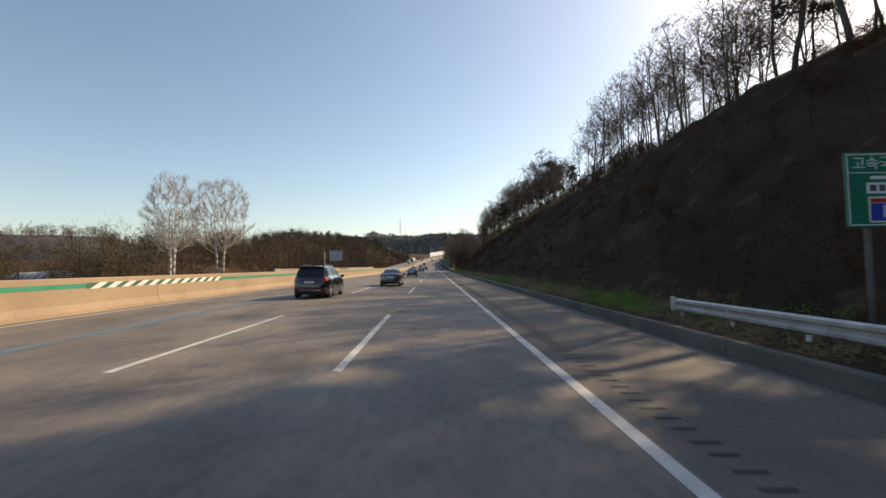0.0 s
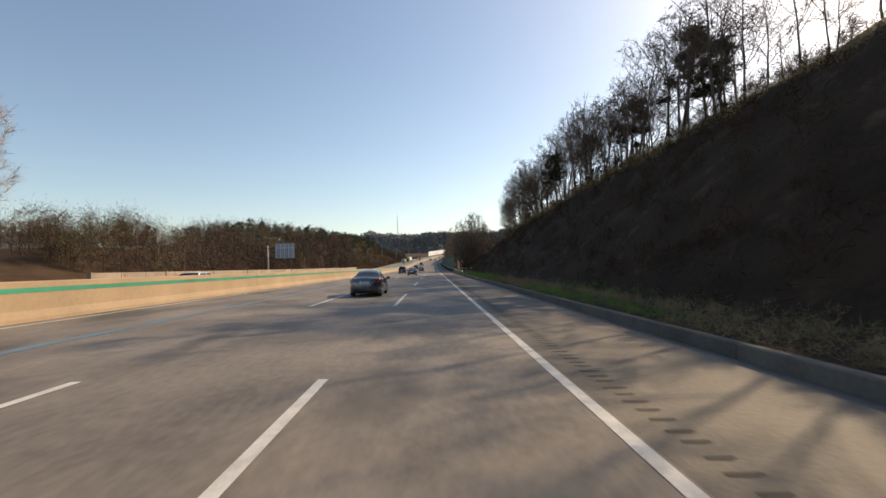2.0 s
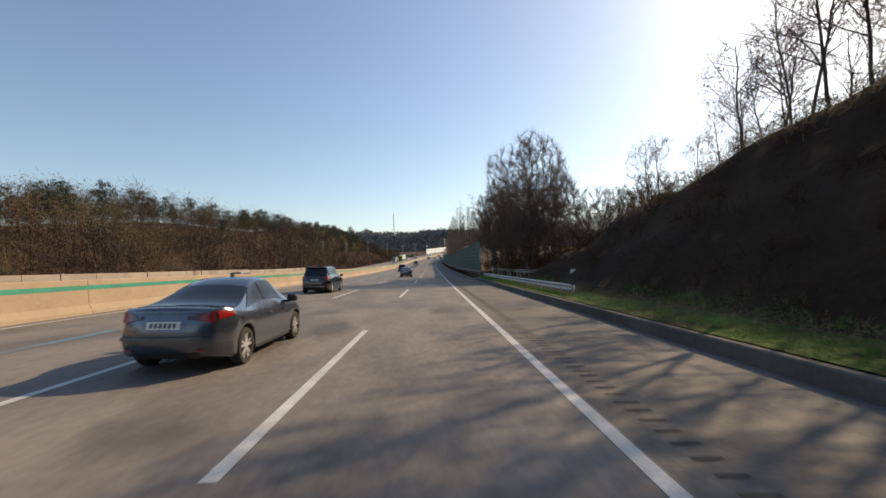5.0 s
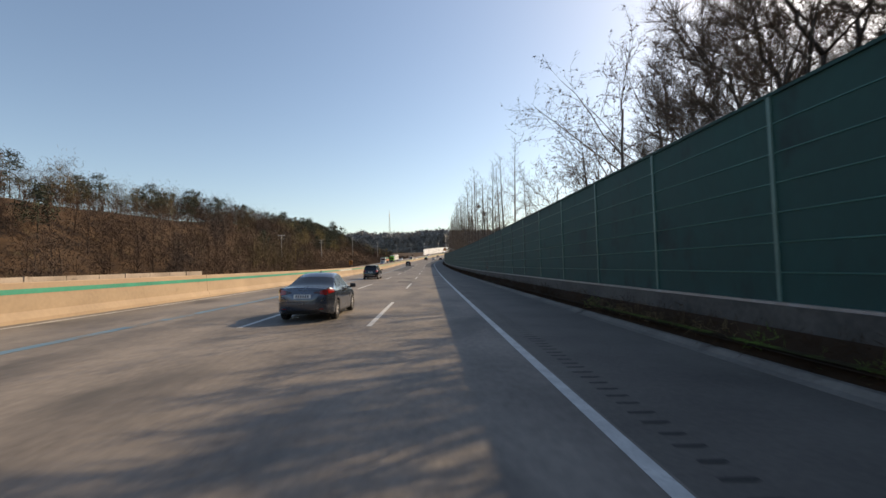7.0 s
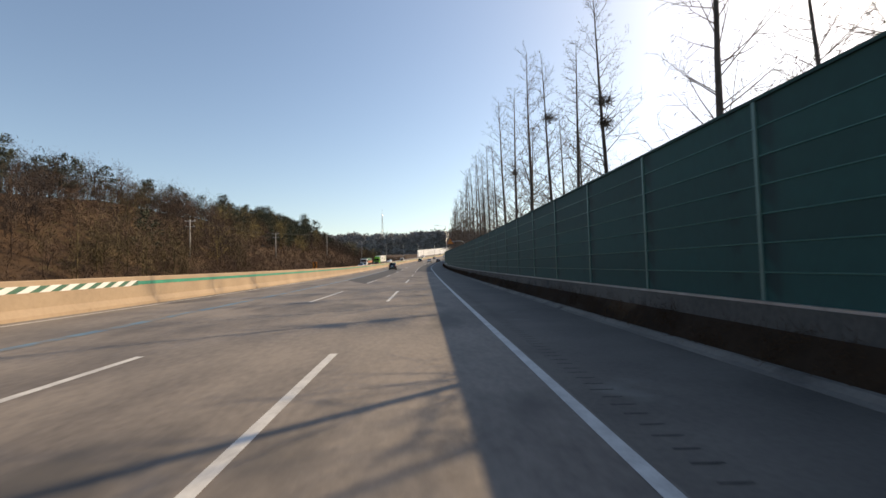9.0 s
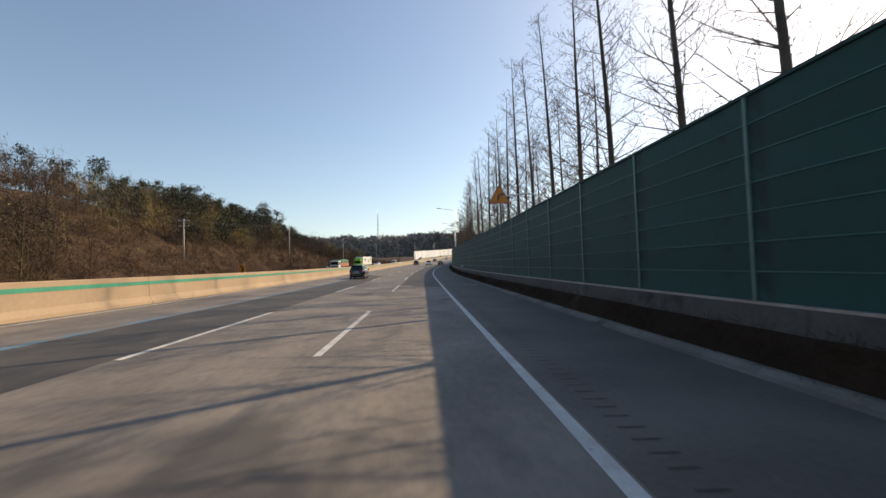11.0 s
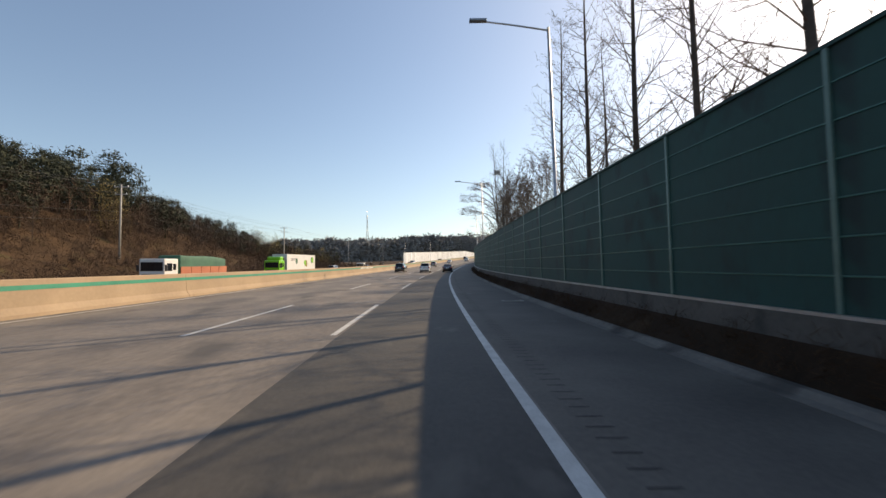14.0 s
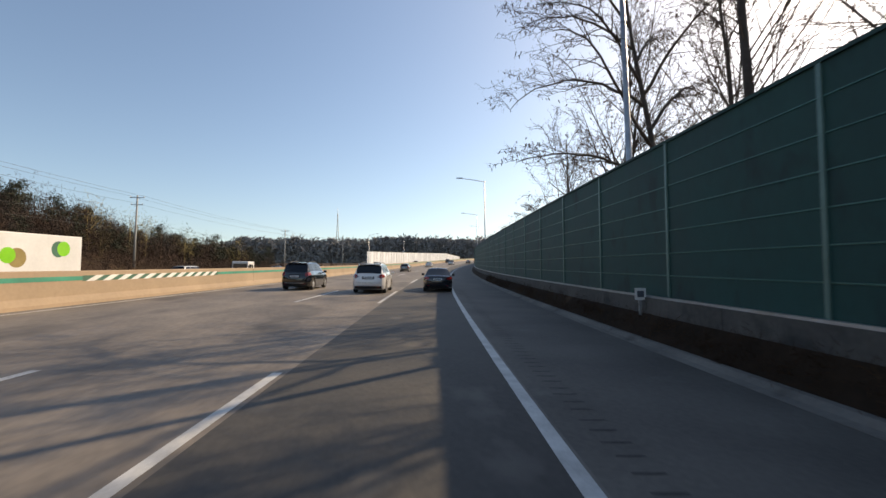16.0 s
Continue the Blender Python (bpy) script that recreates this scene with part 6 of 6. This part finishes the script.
def street_lamp(s, x, high, reach, side):
    p = spot(s, x, 0)
    ob = thing("street_lamp", "slim grey steel street lamp with a single arm", "street lamp", Matrix.Translation((p.x, p.y, rise(s))) @ Matrix.Rotation(-radians(heading(s)), 4, "Z"), group="motorway lamps")
    tube("pole", [(0, 0, 0), (0, 0, 1.2), (0, 0, high)], [0.12, 0.11, 0.065], M_STEEL, ob, 10)
    tube("arm", [(0, 0, high - 0.15), (side * reach * 0.5, 0, high + 0.16), (side * reach, 0, high + 0.42)], [0.05, 0.045, 0.04], M_STEEL, ob, 8)
    part("lamp_head", box(side * reach - 0.45, side * reach + 0.45, -0.14, 0.14, high + 0.37, high + 0.50, 0.04), M_SIGNBACK, ob)
    return ob


for s in (377.5, 421.3, 470.0, 517.5, 565.0):
    street_lamp(s, 5.0, 13.8, 3.6, -1)
for s in (560.0, 610.0):
    street_lamp(s, -35.6, 11.5, 3.2, 1)


def utility_pole(s, x, high):
    p = spot(s, x, 0)
    z = rise(s) + left_ground(s, x)
    ob = thing("utility_pole", "grey concrete utility pole with crossarms", "utility pole", Matrix.Translation((p.x, p.y, z)), group="utility poles")
    tube("pole", [(0, 0, -0.3), (0, 0, high)], [0.19, 0.11], M_POLE, ob, 10)
    for h, w in ((high - 0.35, 1.1), (high - 1.5, 0.9)):
        arm = part("crossarm", box(-w, w, -0.06, 0.06, h - 0.05, h + 0.05, 0.01), M_STEEL, ob)
        for a in (-w + 0.1, 0.0, w - 0.1):
            tube("insulator", [(a, 0, h + 0.05), (a, 0, h + 0.28)], [0.06, 0.035], M_PLATE, arm, 8)
    return Vector((p.x, p.y, z + high))


tops = [utility_pole(s, x, h) for s, x, h in ((318, -50.5, 8.0), (366, -50.5, 8.3), (420, -50.5, 11.5), (474, -50, 11.5), (528, -51, 12.0), (590, -58, 12.5))]
for a, b in zip(tops, tops[1:]):
    for dx, dz in ((-1.0, -0.1), (1.0, -0.1), (0.0, -1.3), (0.0, -4.2), (0.3, -5.6)):
        pts = [a.lerp(b, i / 10) + Vector((dx, 0, dz - 4 * 0.55 * (i / 10) * (1 - i / 10))) for i in range(11)]
        o = tube("power_cable", pts, [0.018] * 11, M_TRIM, None, 4)
        tagged(o, "thin black cable sagging between utility poles", "cable", kind="structure")


# tall lattice mast on the far ridge
def mast(x, y, z, high):
    ob = thing("radio_mast", "tall grey steel lattice mast on a far ridge", "mast", Matrix.Translation((x, y, z)))
    n = 14
    w = [6.5 * (1 - i / n) ** 1.5 + 0.5 for i in range(n + 1)]
    for a, b in ((1, 1), (1, -1), (-1, 1), (-1, -1)):
        tube("leg", [(a * w[i], b * w[i], high * i / n) for i in range(n + 1)], [0.32] * (n + 1), M_STEEL, ob, 4)
    for i in range(n):
        for a, b in (((1, 1), (-1, 1)), ((-1, 1), (-1, -1)), ((-1, -1), (1, -1)), ((1, -1), (1, 1))):
            tube("brace", [(a[0] * w[i], a[1] * w[i], high * i / n), (b[0] * w[i + 1], b[1] * w[i + 1], high * (i + 1) / n)], [0.18, 0.18], M_STEEL, ob, 4)
    tube("aerial", [(0, 0, high - 2), (0, 0, high + 10)], [0.3, 0.15], M_STEEL, ob, 6)


mast(-90, 1152, 12, 118)


# low farm buildings beyond the far carriageway
def polytunnel(s, x, turn, length, label):
    p = spot(s, x, 0)
    ob = thing("polytunnel", label, "greenhouse", Matrix.Translation((p.x, p.y, rise(s) - 0.9)) @ Matrix.Rotation(radians(turn), 4, "Z"))
    ring = [(2.8 * math.cos(math.pi * i / 12), 0.9 + 2.3 * math.sin(math.pi * i / 12)) for i in range(13)]
    ring = [(2.8, -0.3)] + ring + [(-2.8, -0.3)]
    v = [Vector((a, y, b)) for y in (0.0, length) for a, b in ring]
    k = len(ring)
    f = [(i, i + 1, i + 1 + k, i + k) for i in range(k - 1)] + [tuple(range(k - 1, -1, -1)), tuple(range(k, 2 * k))]
    under(new("film_cover", mesh_of("film_cover", v, f, (M_SIGNBACK,), True)), ob)
    n = max(2, int(length / 2.5))
    for j in range(n + 1):
        y = length * j / n
        tube("hoop", [(a * 1.01, y, b + 0.02) for a, b in ring], [0.05] * k, M_PLATE, ob, 5)
    return ob


polytunnel(70.0, -61.0, 62.0, 16.0, "grey plastic-covered polytunnel beside the fields")
polytunnel(60.0, -66.0, 62.0, 16.0, "grey plastic-covered polytunnel beside the fields")
p = spot(52, -66, 0)
shed = thing("farm_shed", "low farm shed with an orange-brown sheet roof", "shed", Matrix.Translation((p.x, p.y, -0.9)) @ Matrix.Rotation(radians(-25), 4, "Z"))
part("wall", box(-8, 8, -3, 3, -0.3, 2.3), M_POLE, shed)
v = [Vector((a, b, c)) for a in (-8.5, 8.5) for b, c in ((-3.6, 2.25), (0, 3.5), (3.6, 2.25), (3.6, 2.1), (0, 3.35), (-3.6, 2.1))]
under(new("roof", mesh_of("roof", v, [(0, 1, 7, 6), (1, 2, 8, 7), (2, 3, 9, 8), (3, 4, 10, 9), (4, 5, 11, 10), (5, 0, 6, 11), (5, 4, 3, 2, 1, 0), (6, 7, 8, 9, 10, 11)], (M_RUST,))), shed)
for i in range(3):
    part("window", box(-5.5 + i * 4, -4.0 + i * 4, -3.05, -2.98, 0.9, 1.7), M_GLASS, shed)

# delineator strip and small marker plates on the noise barrier's base
p = spot(218.4, 4.04, 0.98)
strip_post = thing("delineator", "black delineator strip with pale dots on the barrier base", "delineator", Matrix.Translation(p))
part("strip", box(-0.02, 0.02, -0.11, 0.11, 0.0, 1.3, 0.008), M_TRIM, strip_post)
part("bracket", box(0.0, 0.10, -0.03, 0.03, 0.2, 0.3), M_STEEL, strip_post)
for i in range(5):
    bm = bmesh.new()
    bmesh.ops.create_cone(bm, cap_ends=True, segments=14, radius1=0.045, radius2=0.035, depth=0.02, matrix=Matrix.Translation((-0.03, 0, 0.16 + i * 0.24)) @ Matrix.Rotation(math.pi / 2, 4, "Y"))
    part("reflector", bm, M_AMBER if i % 2 else M_PLATE, strip_post)
for s, wide, low, high in ((339.5, 0.42, 1.26, 1.50), (418.9, 0.28, 0.88, 1.18)):
    p = spot(s, 4.0, 0)
    plate = thing("marker_plate", "small pale marker plate on a bracket by the barrier", "sign", Matrix.Translation(p) @ Matrix.Rotation(-radians(heading(s)), 4, "Z"))
    part("plate", box(-wide / 2, wide / 2, -0.02, 0.0, low, high, 0.006), M_PLATE, plate)
    part("number_bar", box(-wide * 0.3, wide * 0.3, -0.026, -0.02, low + 0.07, high - 0.07), M_BARS, plate)
    part("bracket", box(-0.03, 0.03, 0.0, 0.05, 0.5, high - 0.03), M_STEEL, plate)

# drain inlets let into the shoulder
for s, x in ((314.6, 2.45), (376.8, 2.5)):
    p = spot(s, x, 0)
    drain = thing("drain_inlet", "pale concrete drain inlet with a dark steel grate", "drain", Matrix.Translation(p) @ Matrix.Rotation(-radians(heading(s)), 4, "Z"), kind="structure")
    for x0, x1, y0, y1 in ((-0.5, 0.5, -0.42, -0.30), (-0.5, 0.5, 0.30, 0.42), (-0.5, -0.38, -0.30, 0.30), (0.38, 0.5, -0.30, 0.30)):
        part("rim", box(x0, x1, y0, y1, -0.1, 0.016), M_POLE, drain)
    part("sump", box(-0.38, 0.38, -0.30, 0.30, -0.1, 0.004), M_TRIM, drain)
    for i in range(7):
        part("grate_bar", box(-0.345 + i * 0.11, -0.315 + i * 0.11, -0.30, 0.30, 0.004, 0.014), M_CONCWALL, drain)

# a chevron plate on a short post at the outside of the bend
p = spot(361, -36.4, 0)
sign = thing("chevron_sign", "amber chevron bend marker with a dark arrow on a post", "road sign", Matrix.Translation((p.x, p.y, rise(361) - 0.9)) @ Matrix.Rotation(-radians(heading(361)) - 0.3, 4, "Z"))
tube("post", [(0.45, 0.06, -0.3), (0.45, 0.06, 3.7)], [0.05, 0.05], M_PLATE, sign, 8)
part("plate", box(-0.75, 0.75, 0.0, 0.03, 1.6, 3.5, 0.012), M_AMBER, sign)
bm = bmesh.new()
vs = [bm.verts.new((a, -0.006, b)) for a, b in ((-0.55, 3.4), (-0.05, 3.4), (0.55, 2.55), (-0.05, 1.7), (-0.55, 1.7), (0.05, 2.55))]
bm.faces.new((vs[0], vs[1], vs[2], vs[5]))
bm.faces.new((vs[5], vs[2], vs[3], vs[4]))
part("arrow", bm, M_TRIM, sign)
